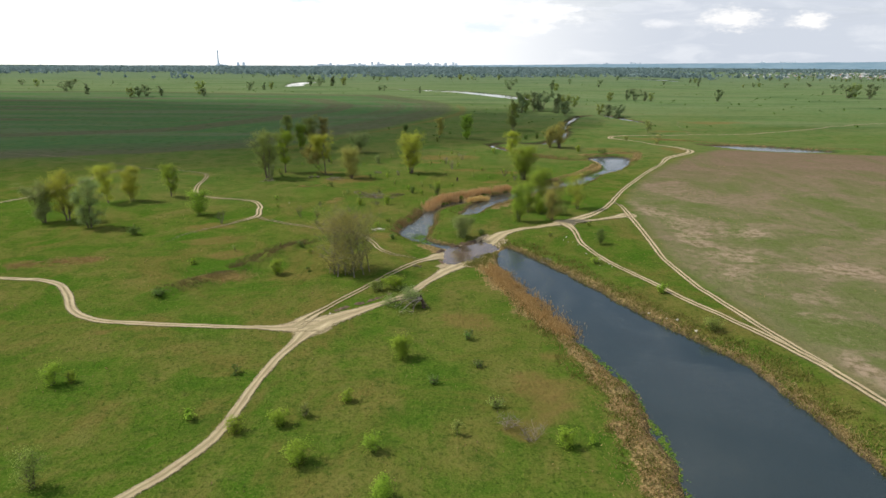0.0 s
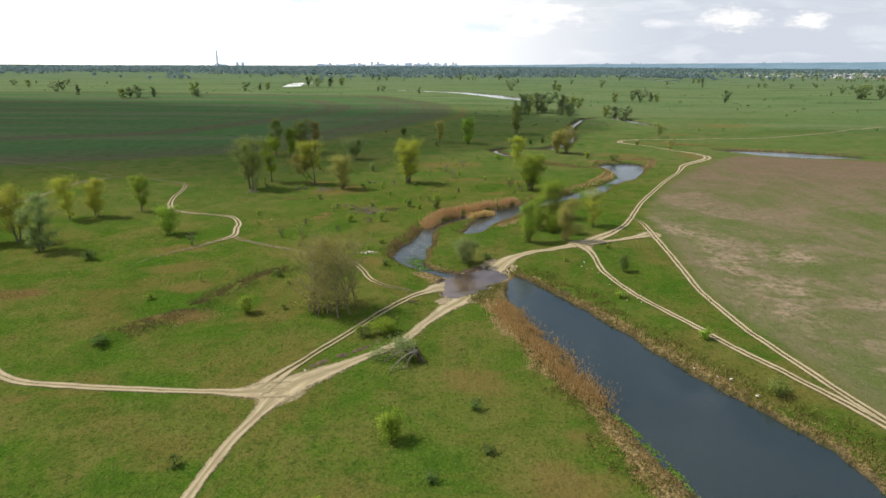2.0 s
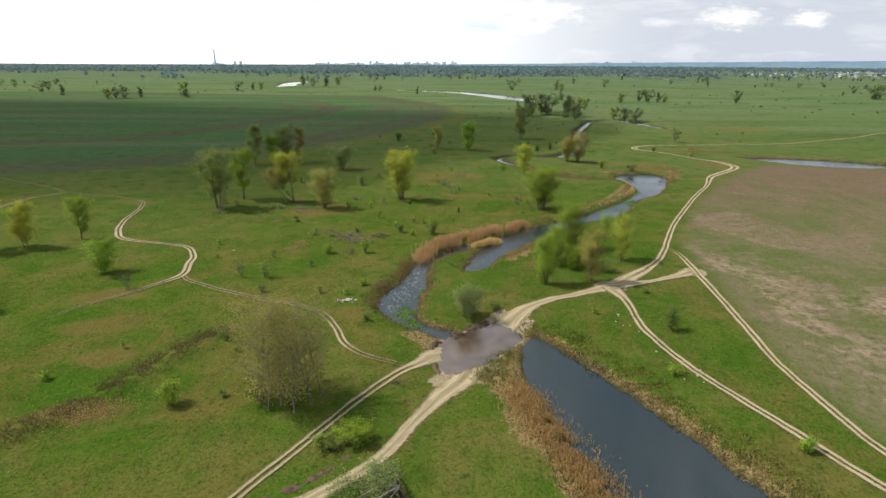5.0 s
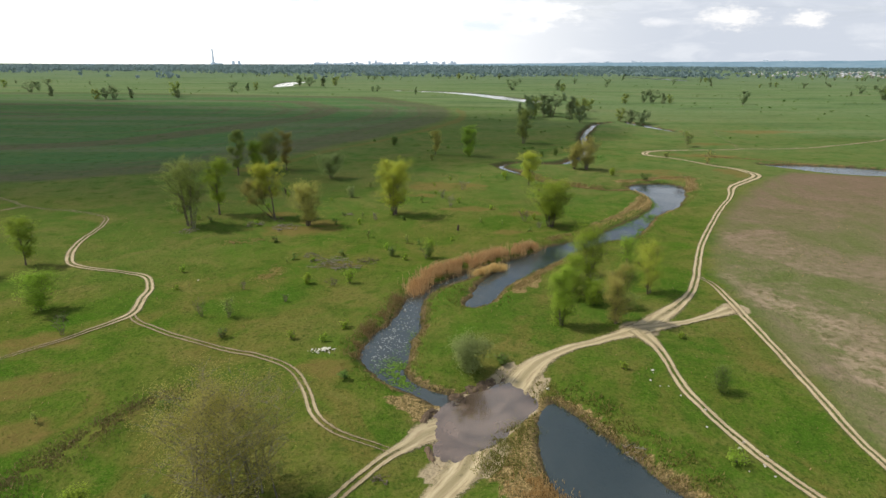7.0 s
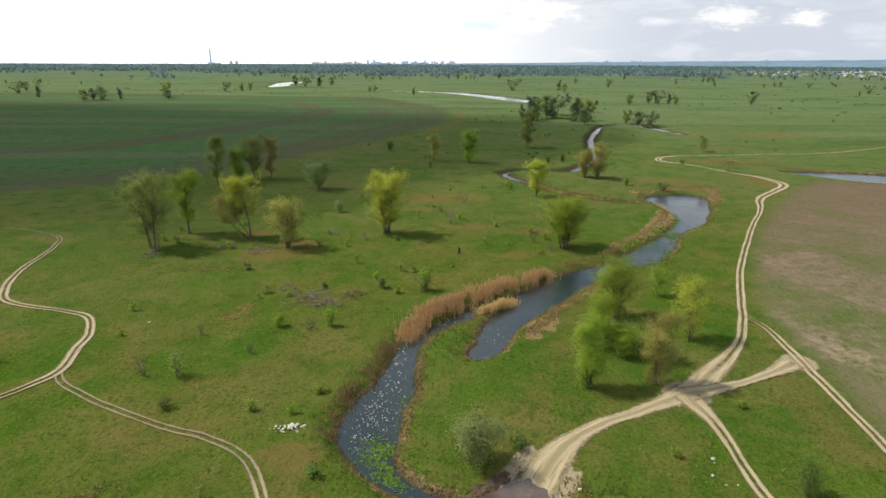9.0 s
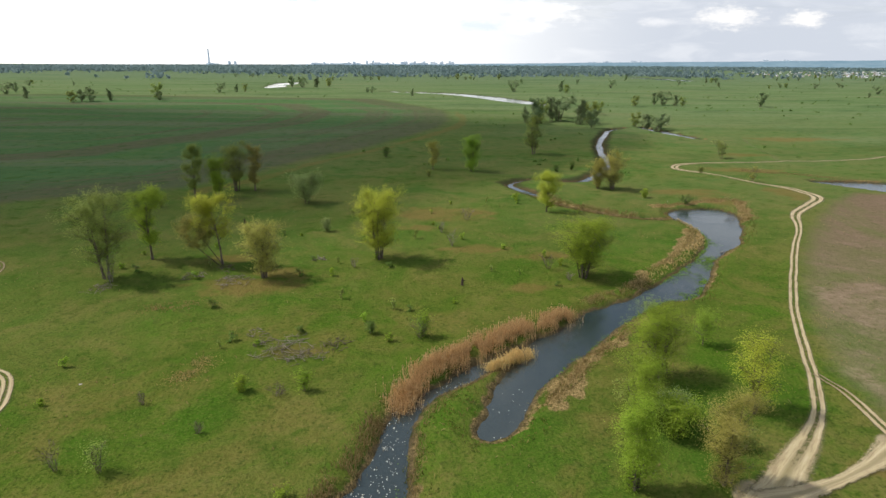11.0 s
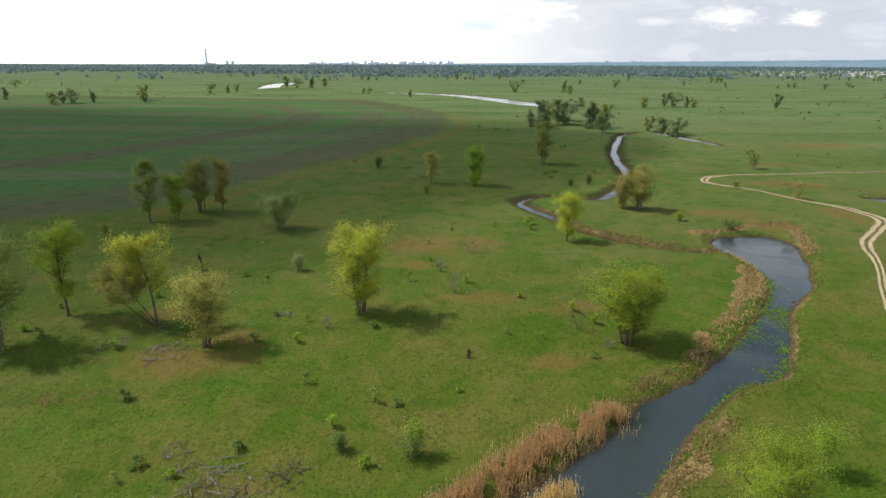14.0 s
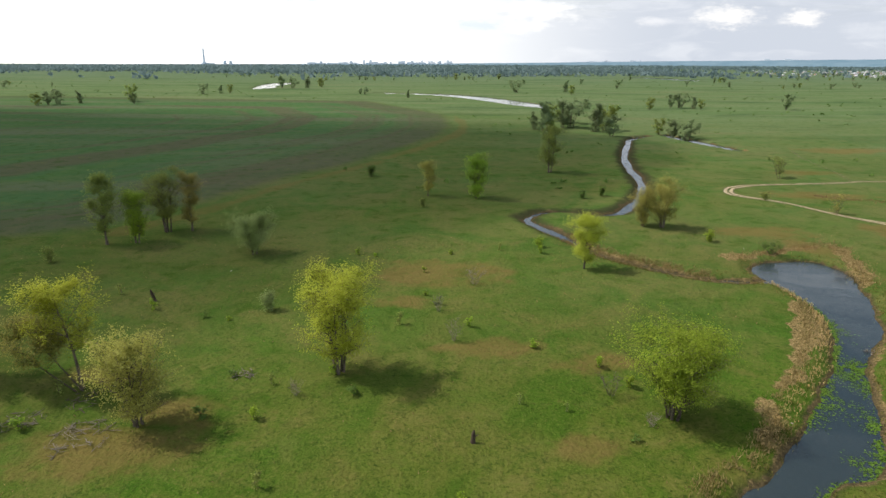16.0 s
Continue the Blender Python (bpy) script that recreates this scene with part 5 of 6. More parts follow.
def lump_mesh(name, seed, r, flat=0.6, sub=2):
    rng = np.random.default_rng(seed)
    bm = bmesh.new()
    bmesh.ops.create_icosphere(bm, subdivisions=sub, radius=r)
    off = Vector(rng.uniform(-50, 50, 3))
    for v in bm.verts:
        k = 1 + 0.45 * noise.noise(v.co / r * 1.1 + off)
        v.co = Vector((v.co.x * k * 1.2, v.co.y * k, v.co.z * k * flat))
    me = bpy.data.meshes.new(name)
    bm.to_mesh(me)
    bm.free()
    return me


rng = np.random.default_rng(9)
stones = [part("stone", lump_mesh("stone", 40 + k, 0.2), STONE) for k in range(4)]
spots = []
for cx, cy, sx, sy, n in ((26.4, 120, 0.8, 3.0, 4), (28.8, 108, 0.6, 3, 4), (30.8, 104.5, 0.6, 1.2, 3), (31.4, 108, 0.8, 0.8, 2), (24.4, 126, 2.0, 2.0, 2)):
    spots += [(rng.normal(cx, sx), rng.normal(cy, sy)) for _ in range(n)]
spots += [(30.6, 83.9), (32.4, 81.6), (-16.3, 81.9), (-39.9, 154.6), (36.9, 190.6), (60.6, 250.4), (-34.6, 236)]
for k, (x, y) in enumerate(spots):
    big = rng.uniform(0.35, 0.95)
    m = Matrix.Translation((x, y, float(height(x, y)) + 0.03)) @ Matrix.Rotation(rng.uniform(0, 6), 4, "Z") @ Matrix.Scale(big, 4)
    ob = stones[k] if k < 4 else copy_thing(stones[k % 4], m)
    ob.matrix_basis = m
    tagged(ob, "pale weathered stone lying in the grass", "stone", "stones beside the track")


def rubble_heap(x, y):
    rng = np.random.default_rng(6)
    root = tagged(new("rubble_heap"), "heap of bright white rubble on the grass", "rubble")
    bits = [lump_mesh("chunk", 60 + k, 0.2, 0.6, 1) for k in range(4)]
    for k in range(70):
        a, d = rng.uniform(0, 6.283), abs(rng.normal(0, 0.55))
        ob = part("chunk", bits[k % 4], CHALK, root)
        ob.matrix_basis = Matrix.Translation((d * math.cos(a) * 1.7, d * math.sin(a), 0.06 + 0.35 * max(0, 0.8 - d))) @ Matrix.Rotation(rng.uniform(0, 6), 4, "Z") @ Matrix.Scale(rng.uniform(0.25, 0.75), 4)
    return stand(root, x, y, 0, 0)


rubble_heap(-14.1, 128.9)


def driftwood(x, y):
    rng = np.random.default_rng(77)
    root = tagged(new("driftwood"), "pale broken white driftwood on the bank", "driftwood")
    for k in range(3):
        p = Pile()
        a = rng.uniform(0, 6.28)
        p.add(*tube(bent(rng, (0, 0, 0.08), (math.cos(a) * 0.45, math.sin(a) * 0.45, 0.16 + 0.12 * k), 5, 0.04), [0.10, 0.09, 0.07, 0.05, 0.02], 6))
        part("branch", p.mesh("branch"), CHALK, root)
    return stand(root, x, y, 0, 0)


driftwood(34.8, 77.2)
driftwood(33.4, 80.6)
driftwood(12.8, 120.4)


def earth_berm(line, w, h, seed, label):
    """A low broken lip of soil along a line."""
    line = smooth_line(line, 0.35)
    rng = np.random.default_rng(seed)
    d = np.gradient(line[:, :2], axis=0)
    d /= np.hypot(d[:, 0], d[:, 1])[:, None]
    nrm = np.stack([-d[:, 1], d[:, 0]], -1)
    us = np.linspace(-1, 1, 9)
    x = line[:, None, 0] + nrm[:, None, 0] * us * w
    y = line[:, None, 1] + nrm[:, None, 1] * us * w
    end = np.sin(np.linspace(0, math.pi, len(line)))[:, None] ** 0.5
    z = height(x, y) - 0.12 + (h + 0.12) * np.maximum(0, 1 - us ** 2) * end * np.maximum(0, 0.6 + 1.1 * rough2(x * 1.1, y * 1.1, seed)) + rng.normal(size=x.shape) * 0.04
    ny, nx = x.shape
    idx = np.arange(nx * ny).reshape(ny, nx)
    f = np.stack([idx[:-1, 1:], idx[:-1, :-1], idx[1:, :-1], idx[1:, 1:]], -1).reshape(-1, 4)
    return tagged(part("earth_bank", mesh_of("earth_bank", np.stack([x, y, z], -1).reshape(-1, 3), f), SOIL), label, "bank", kind="structure")


earth_berm([(1.2, 118.4), (4.0, 120.4), (6.6, 122.2), (9.0, 124.0)], 0.88, 0.30, 3, "low dark eroded earth lip beside the ford")
earth_berm([(0.2, 116.6), (-0.9, 114.6), (-0.8, 113.3)], 0.66, 0.28, 4, "broken reddish earth edge beside the ford")
earth_berm([(-0.6, 110.6), (-0.4, 108.4), (0.5, 106.4)], 0.55, 0.25, 5, "broken reddish earth edge beside the ford")
earth_berm([(-16.5, 82.4), (-13.0, 85.2), (-10.0, 88.2), (-7.8, 91.4)], 0.66, 0.22, 6, "dark worn earth edge above the track")


# ---- reeds, dry grass, tufts, floating weed ----
def blades(rng, x, y, z, h, wide, lean, plume=0.0):
    """Thin bent blades with an optional seed head."""
    n = len(x)
    foot = np.stack([x, y, z], -1)
    a = rng.uniform(0, 6.283, n)
    side = np.stack([np.cos(a), np.sin(a), np.zeros(n)], -1) * (wide * rng.uniform(0.6, 1.3, n))[:, None]
    b = rng.uniform(0, 6.283, n)
    tilt = np.stack([np.cos(b), np.sin(b), np.zeros(n)], -1) * (np.abs(rng.normal(0, lean, n)) * h)[:, None]
    top = foot + tilt + np.stack([np.zeros(n), np.zeros(n), h], -1)
    mid = foot + tilt * 0.35 + np.stack([np.zeros(n), np.zeros(n), h * 0.55], -1)
    v = [np.stack([foot - side * 0.5, mid - side * 0.4, top, mid + side * 0.4], 1)]
    if plume:
        c = top
        up = np.stack([np.zeros(n), np.zeros(n), np.full(n, plume)], -1) + tilt * 0.15
        v.append(np.stack([c - up * 0.6, c - side * 0.9, c + up * 0.7, c + side * 0.9], 1))
    v = np.concatenate(v).reshape(-1, 3)
    return v, np.arange(len(v)).reshape(-1, 4)


def reed_bed(seed, line, width, n, lo, hi, mat, label, name="reeds", wide=0.075, lean=0.16, plume=0.22):
    rng = np.random.default_rng(seed)
    line = smooth_line(line, 0.5)
    i = rng.integers(0, len(line) - 1, n)
    p = line[i] + (line[i + 1] - line[i]) * rng.uniform(0, 1, n)[:, None]
    x = p[:, 0] + rng.normal(0, width * 0.36, n)
    y = p[:, 1] + rng.normal(0, width * 0.36, n)
    patchy = rough2(x / 1.6, y / 1.6, seed) > -0.30
    x, y = x[patchy], y[patchy]
    h = rng.uniform(lo, hi, len(x)) * (0.8 + 0.35 * rough2(x / 2.4, y / 2.4, seed + 1))
    v, f = blades(rng, x, y, np.maximum(height(x, y), LEVEL - 0.2) - 0.05, h, wide, lean, plume)
    return tagged(part(name, mesh_of(name, v, f), mat), label, "reeds" if name == "reeds" else "dry grass", kind="stuff")


reed_bed(11, [(-3.9, 150.5), (-1.6, 156.6), (2.4, 160.6), (8.0, 166.2), (13.4, 170.4), (19.0, 174.2)], 2.4, 9500, 0.9, 1.7, REED, "dense tan reed bed along the upper river")
reed_bed(12, [(6.8, 159.2), (9.2, 161.2), (11.8, 163.4)], 1.5, 1800, 0.8, 1.6, REED, "tan reeds on a narrow spit")
reed_bed(13, [(9.0, 103.0), (9.8, 99.5), (11.4, 94.5), (13.4, 88.4), (15.0, 82.5), (16.4, 76.5)], 3.6, 8500, 0.35, 0.9, RUST_REED, "rust-tan reed fringe along the wide river")
reed_bed(14, [(16.6, 76), (18.8, 66), (19.6, 58), (19.2, 50), (18.8, 42), (18.4, 30)], 4.6, 10000, 0.08, 0.35, LITTER, "flattened dry reed litter along the river", "dry_grass", 0.09, 0.9, 0)
reed_bed(15, LITTER_UP, 1.7, 2600, 0.25, 0.7, DRY, "pale flattened reeds beside the upper river", "dry_grass", 0.09, 0.9, 0)
reed_bed(16, LITTER_POOL, 1.5, 2200, 0.2, 0.7, DRY, "tan flattened reeds at the pool's edge", "dry_grass", 0.10, 0.8, 0)
reed_bed(17, LITTER_TOP, 3.0, 2400, 0.2, 0.8, DRY, "tan dry reeds above the pool", "dry_grass", 0.12, 0.6, 0)
reed_bed(18, [(9.2, 113.6), (6.8, 109.6), (5.6, 106), (8.6, 106)], 3.0, 4200, 0.2, 0.5, BANK_GRASS, "rusty dry grass between ford and river", "dry_grass", 0.08, 0.6, 0)
reed_bed(19, [(-3.0, 124), (-2.0, 133), (-1.3, 141), (-0.8, 148), (2, 153.4), (6, 157.4)], 0.9, 1500, 0.25, 0.7, DRY, "tan dry grass edging the narrow arm", "dry_grass", 0.07, 0.6, 0)
reed_bed(20, [(-10.5, 128), (-10, 133.6), (-7.4, 141), (-5.8, 148)], 1.8, 3600, 0.3, 0.9, DRY, "brown dry stalks along the narrow arm", "dry_grass", 0.07, 0.5, 0)
reed_bed(21, [(12.6, 119.6), (16.4, 113.8), (20.8, 106), (25.6, 97), (30.4, 86.4), (35, 76.4), (38.8, 69), (40.2, 60), (41, 48), (41.4, 34)], 1.2, 6500, 0.2, 0.6, DRY, "dry brown grass on the steep bank edge", "dry_grass", 0.08, 0.6, 0)
reed_bed(22, [(-40.2, 96.2), (-37.0, 97.2), (-33.4, 98.4)], 3.6, 3600, 0.1, 0.35, LITTER, "patch of flattened dead tan weeds on grass", "dry_grass", 0.08, 0.9, 0)
reed_bed(29, [(-43, 92), (-38, 99), (-36.4, 103), (-34.6, 107.6), (-31.9, 113.8), (-29.7, 116.7), (-27, 118.5)], 3.6, 9000, 0.12, 0.45, SCARP, "strip of dark brown dead weeds on a low scarp", "dry_grass", 0.09, 0.8, 0)
reed_bed(30, [(-42, 176.4), (-38.5, 177.5), (-34.5, 178.6)], 2.6, 1500, 0.1, 0.35, LITTER, "patch of pale straw-coloured dead grass on the meadow", "dry_grass", 0.09, 0.9, 0)
reed_bed(31, [(-29.6, 155.6), (-28.5, 157.7), (-27.6, 160.4)], 2.4, 1300, 0.1, 0.35, LITTER, "patch of pale straw-coloured dead grass on the meadow", "dry_grass", 0.09, 0.9, 0)
reed_bed(23, [(-77, 102), (-73, 103.6), (-68, 105.6), (-63, 107)], 3.8, 3400, 0.1, 0.4, LITTER, "patch of flattened dead tan weeds on grass", "dry_grass", 0.09, 0.9, 0)
reed_bed(24, [(31.5, 186.0), (40, 195.5), (48, 204.4), (54, 213.5), (56.8, 222), (56.5, 232)], 1.6, 900, 0.25, 0.7, REED, "thin tan reeds at the pool's edge", "reeds", 0.09, 0.2, 0.15)
reed_bed(25, [(54, 231.8), (46, 232.4), (40, 236.8), (31.0, 246), (26.6, 258)], 1.6, 2400, 0.3, 0.8, DRY, "tan dry grass along the brook", "dry_grass", 0.11, 0.5, 0)
reed_bed(26, [(47, 235.6), (42.4, 239.6), (33.2, 249), (29.4, 260)], 2.4, 2800, 0.3, 0.8, DRY, "tan dry grass along the brook", "dry_grass", 0.11, 0.5, 0)
reed_bed(27, [(104, 299), (116, 293), (128, 284), (142, 277.5), (160, 270), (180, 264)], 4.0, 2600, 0.2, 0.55, DRY, "rusty dry grass belt behind the pond", "dry_grass", 0.2, 0.5, 0)
reed_bed(28, [(23, 180), (30, 184.8), (36, 190.4)], 1.6, 1800, 0.3, 0.8, DRY, "brown dry grass on the river edge", "dry_grass", 0.09, 0.5, 0)


def spread(seed, n, x0, x1, y0, y1):
    rng = np.random.default_rng(seed)
    x, y = rng.uniform(x0, x1, n), rng.uniform(y0, y1, n)
    return rng, x, y


def bank_tussocks():
    """Uneven grass clumps on the river banks."""
    for sd, n, x0, x1, y0, y1, far, mat, label in ((53, 90000, 10, 48, 30, 122, 4.2, BANK_GRASS, "rough olive and brown grass on the river bank"), (54, 120000, -14, 80, 119, 262, 2.6, BANK_GRASS, "rough olive and brown grass along the upper river")):
        rng, x, y = spread(sd, n, x0, x1, y0, y1)
        w = wet(x, y)
        keep = (w > 0.1) & (w < far + rough2(x / 6, y / 6, sd) * far * 0.6) & (rough2(x / 1.3, y / 1.3, sd + 1) > rng.uniform(-0.6, 0.5, len(x))) & off_tracks(x, y, 1.8)
        x, y = x[keep][:15000], y[keep][:15000]
        v, f = blades(rng, x, y, height(x, y) - 0.04, rng.uniform(0.15, 0.5, len(x)), 0.17, 0.6)
        tagged(part("bank_grass", mesh_of("bank_grass", v, f), mat), label, "grass", kind="stuff")


bank_tussocks()


def meadow_tufts():
    rng, x, y = spread(51, 46000, -75, 62, 36, 262)
    keep = (rough2(x / 5, y / 5, 71) + 0.5 * rough2(x / 19, y / 19, 72) > rng.uniform(-0.5, 0.75, len(x))) & (wet(x, y) > 0.6) & off_tracks(x, y, 1.7) & ~inside(x, y, np.array(FIELD))
    x, y = x[keep], y[keep]
    vs, fs, n = [], [], 0
    for k in range(3):
        xx, yy = x + rng.normal(0, 0.13, len(x)), y + rng.normal(0, 0.13, len(x))
        v, f = blades(rng, xx, yy, height(xx, yy) - 0.03, rng.uniform(0.06, 0.17, len(x)), 0.13, 1.2)
        vs.append(v)
        fs.append(f + n)
        n += len(v)
    tagged(part("grass", mesh_of("grass", np.concatenate(vs), np.concatenate(fs)), BLADE), "short uneven tufts of fresh meadow grass", "grass", kind="stuff")
    rng, x, y = spread(52, 16000, -75, 100, 36, 262)
    keep = (rough2(x / 7, y / 7, 81) > rng.uniform(-0.1, 0.7, len(x))) & (wet(x, y) > 0.8) & off_tracks(x, y, 1.7)
    x, y = x[keep], y[keep]
    v, f = blades(rng, x, y, height(x, y) - 0.03, rng.uniform(0.15, 0.4, len(x)), 0.13, 0.7)
    tagged(part("dry_grass", mesh_of("dry_grass", v, f), DRY), "scattered tufts of last year's dry grass", "dry grass", kind="stuff")


meadow_tufts()


def floating(seed, blobs, n, size, mat, label, lift=0.015, name="water_weed"):
    rng = np.random.default_rng(seed)
    pts = []
    for cx, cy, sx, sy, share in blobs:
        k = int(n * share)
        pts.append(np.stack([rng.normal(cx, sx, k), rng.normal(cy, sy, k), np.full(k, LEVEL + lift)], -1))
    p = np.concatenate(pts)
    p = p[(wet(p[:, 0], p[:, 1]) < 0.15) & (rough2(p[:, 0] / 0.9, p[:, 1] / 0.9, seed) > -0.25)]
    p[:, 2] += rng.uniform(0, 0.03, len(p))
    v, f = leaf_quads(rng, p, size, 0.93, 1.2)
    v[:, 2] = np.maximum(v[:, 2], LEVEL + 0.008)
    tagged(part(name, mesh_of(name, v, f), mat), label, "water plants", kind="stuff")


floating(61, [(-3.6, 123.4, 1.0, 1.6, .3), (-4.8, 126, 1.2, 1.4, .2), (-3.0, 132, .5, 2.5, .08), (45.9, 189.4, 1.0, 2.4, .2), (41, 184, 1.0, 1.2, .12), (50.5, 199.5, 1.4, 2.4, .3), (52.6, 202.8, 1.4, 1.2, .25), (49, 205, 1.2, 2.0, .2), (43, 196, 1.4, 1.4, .2), (39, 193.4, 1.3, 1.2, .15), (56.5, 217, .8, 3, .15)],
         5200, 0.15, WEED, "bright green floating water weed near the edge")
edge = smooth_line([(12.0, 153.4), (15, 157.8), (18.6, 162.2), (24, 168.6), (28.8, 174.4), (35, 180.6), (40.8, 182.8), (45.8, 190.6)], 0.5)
floating(62, [(a[0], a[1], 0.35, 0.35, 1.0 / len(edge)) for a in edge], 5000, 0.2, WEED, "green weed fringe along the river bank")
edge3 = smooth_line([(37, 190), (43.6, 196.8), (50, 205), (54.4, 212.2), (57.2, 221), (57.2, 230)], 0.5)
floating(65, [(a[0], a[1], 0.45, 0.45, 1.0 / len(edge3)) for a in edge3], 4200, 0.2, WEED, "green weed fringe along the pool")
edge2 = smooth_line([(20.4, 40), (21.2, 46), (21.9, 51), (21.6, 57), (21.4, 63), (19.6, 70), (17.2, 77)], 0.5)
floating(63, [(a[0], a[1], 0.3, 0.3, 1.0 / len(edge2)) for a in edge2], 2200, 0.18, WEED, "green weed fringe along the wide river")
floating(64, [(-6.4, 131, 1.3, 4.5, .45), (-4.2, 141, 1.0, 4.5, .3), (8.6, 151.5, 1.2, 3, .04), (-3.4, 149, .8, 2, .1), (2, 155.5, 2, 1.6, .1)], 520, 0.10, CHALK, "white flowering water plants on the narrow arm", 0.02)


# ---- distance ----
def far_tree(seed, h, w, leaf, label, name="tree"):
    return make_tree(name, seed, h, w, leaf, None, 3, 1500, 0.042 * h, 0.04, label=label, branches=8, twigs=3, clump=0.045, spread=0.55, feet=0.08)


KINDS = [far_tree(900, 12, 10, OLIVE_LEAF, "olive-green tree far out on the meadow"), far_tree(901, 12, 9, FAR_LEAF, "dark green tree far out on the meadow"),
         far_tree(902, 12, 12, FAR_LEAF, "dull green bushy tree far out"), far_tree(903, 12, 7, FAR_LEAF, "narrow dark tree far out on the meadow")]
FAR = [(-552, 857, 7.3), (-463, 783, 8.0), (-445, 741, 8.2), (-388, 684, 7.5), (-312, 628, 7.5), (-310, 638, 8.1), (-303, 640, 8.1), (-296, 659, 7.8), (-262, 676, 11.4), (-250, 655, 6.7), (-246, 799, 7.4), (-232, 812, 6.9), (-224, 818, 7.6),
       (-202, 956, 12), (-188, 958, 9), (-170, 961, 11), (-157, 987, 10), (-82, 806, 5), (-76, 802, 5), (-29, 754, 6), (34, 1345, 9), (118, 1364, 9), (90, 862, 10), (149, 871, 10), (146, 820, 8), (219, 1104, 7), (241, 983, 8),
       (377, 1378, 8), (159, 604, 7), (182, 624, 8), (190, 625, 8), (197, 616, 7), (204, 618, 6), (268, 615, 9), (508, 822, 7), (457, 761, 4), (448, 690, 12), (456, 674, 12), (440, 684, 10), (470, 1210, 7), (480, 1212, 7), (490, 1216, 7), (394, 1135, 5),
       (55.8, 458, 14.5), (61, 470, 13), (68.6, 475, 14), (73, 476, 13.4), (82, 456, 14), (88, 462, 13), (84.6, 435, 10), (78, 500, 12), (95, 505, 11), (108, 520, 9), (115, 437, 9), (118.3, 428, 8), (122, 436, 8), (111, 446, 8), (66, 512, 12), (90, 482, 9), (52, 466, 9)]
FAR = [(x, y, h * (1.12 if y < 530 else 1.45)) for x, y, h in FAR]
rng = np.random.default_rng(17)
for k in range(77):
    if k % 7 == 0:
        hx, hy = rng.uniform(-0.78, 0.78), rng.uniform(850, 1800)
    y = hy + rng.normal(0, 40)
    x = hx * hy + rng.normal(0, 60)
    if wet(np.array([x]), np.array([y]))[0] < 6:
        continue
    FAR.append((x, y, rng.uniform(5, 9)))
for k in range(80):
    y = rng.uniform(1400, 2300)
    FAR.append((rng.uniform(0.45, 0.80) * y, y, rng.uniform(5, 9)))
for k, (x, y, h) in enumerate(FAR):
    v = k % 4
    m = Matrix.Translation((x, y, float(height(x, y)) - 0.05)) @ Matrix.Rotation(rng.uniform(0, 6.28), 4, "Z") @ Matrix.Diagonal((h / 12 * rng.uniform(0.9, 1.25), h / 12 * rng.uniform(0.9, 1.25), h / 12, 1))
    if k < 4:
        KINDS[k].matrix_basis = m
    else:
        copy_thing(KINDS[v], m)
for ob in KINDS:
    tagged(ob, group="far meadow trees")


def far_woods():
    rng = np.random.default_rng(23)
    n = 38000
    y = 1250 + 3250 * rng.uniform(0, 1, n) ** 0.85
    x = rng.uniform(-0.86, 0.86, n) * y
    belt = rough2(x / 420, y / 130, 91) + (y - 1800) / 750
    keep = (belt > rng.uniform(-0.25, 0.45, n)) & (np.hypot(x, y) < 3500 + 620 * (x / y + 0.86)) & ~((x > 650 + 0.1 * (y - 1400)) & (x < 2300) & (y > 1350) & (y < 2900) & (rng.uniform(0, 1, n) < 0.92))
    x, y = x[keep], y[keep]
    h = rng.uniform(7, 14, len(x))
    vs, fs, c = [], [], 0
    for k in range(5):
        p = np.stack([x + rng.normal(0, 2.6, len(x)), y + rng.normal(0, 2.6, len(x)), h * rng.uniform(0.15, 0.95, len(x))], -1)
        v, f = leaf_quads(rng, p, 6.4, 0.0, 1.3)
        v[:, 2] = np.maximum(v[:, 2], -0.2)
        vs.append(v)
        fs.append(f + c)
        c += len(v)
    tagged(part("far_woods", mesh_of("far_woods", np.concatenate(vs), np.concatenate(fs)), WOODS_LEAF), "wide belts of distant woodland tinted blue-green for haze", "woods", kind="stuff")


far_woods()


def far_scrub():
    """Low bushes and rough clumps scattered over the far meadow."""
    rng = np.random.default_rng(29)
    for mat, n, label in ((DARK_LEAF, 2400, "scattered low dark scrub on the far meadow"),):
        y = 290 + 1300 * rng.uniform(0, 1, n) ** 0.8
        x = rng.uniform(-0.85, 0.85, n) * y
        keep = (rough2(x / 90, y / 45, 95) > rng.uniform(-0.15, 0.6, n)) & (wet(x, y) > 3) & ~inside(x, y, np.array(CROP, dtype=float))
        x, y = x[keep], y[keep]
        z = height(x, y)
        vs = [np.stack([x + rng.normal(0, 0.7, len(x)), y + rng.normal(0, 0.7, len(x)), z + rng.uniform(0.1, 0.9, len(x))], -1) for k in range(6)]
        v, f = leaf_quads(rng, np.concatenate(vs), 0.9, 0.2, 1.3)
        tagged(part("scrub", mesh_of("scrub", v, f), mat), label, "scrub", kind="stuff")


far_scrub()

# the blue of far haze is painted into the ridge's base colour
RIDGE = plain_material("haze_blue_ridge", (0.15, 0.24, 0.30), (0.20, 0.29, 0.35), 0.01, 1.0, 0.0, 0.0)


def ridge_top(t):
    return np.maximum(14.0 + np.where(t > 0, 66.0, 20.0) * t, 0.5)


def ridge_height(r, t):
    return float(ridge_top(np.array(t)) * step01(np.array(r), 4150, 4560))


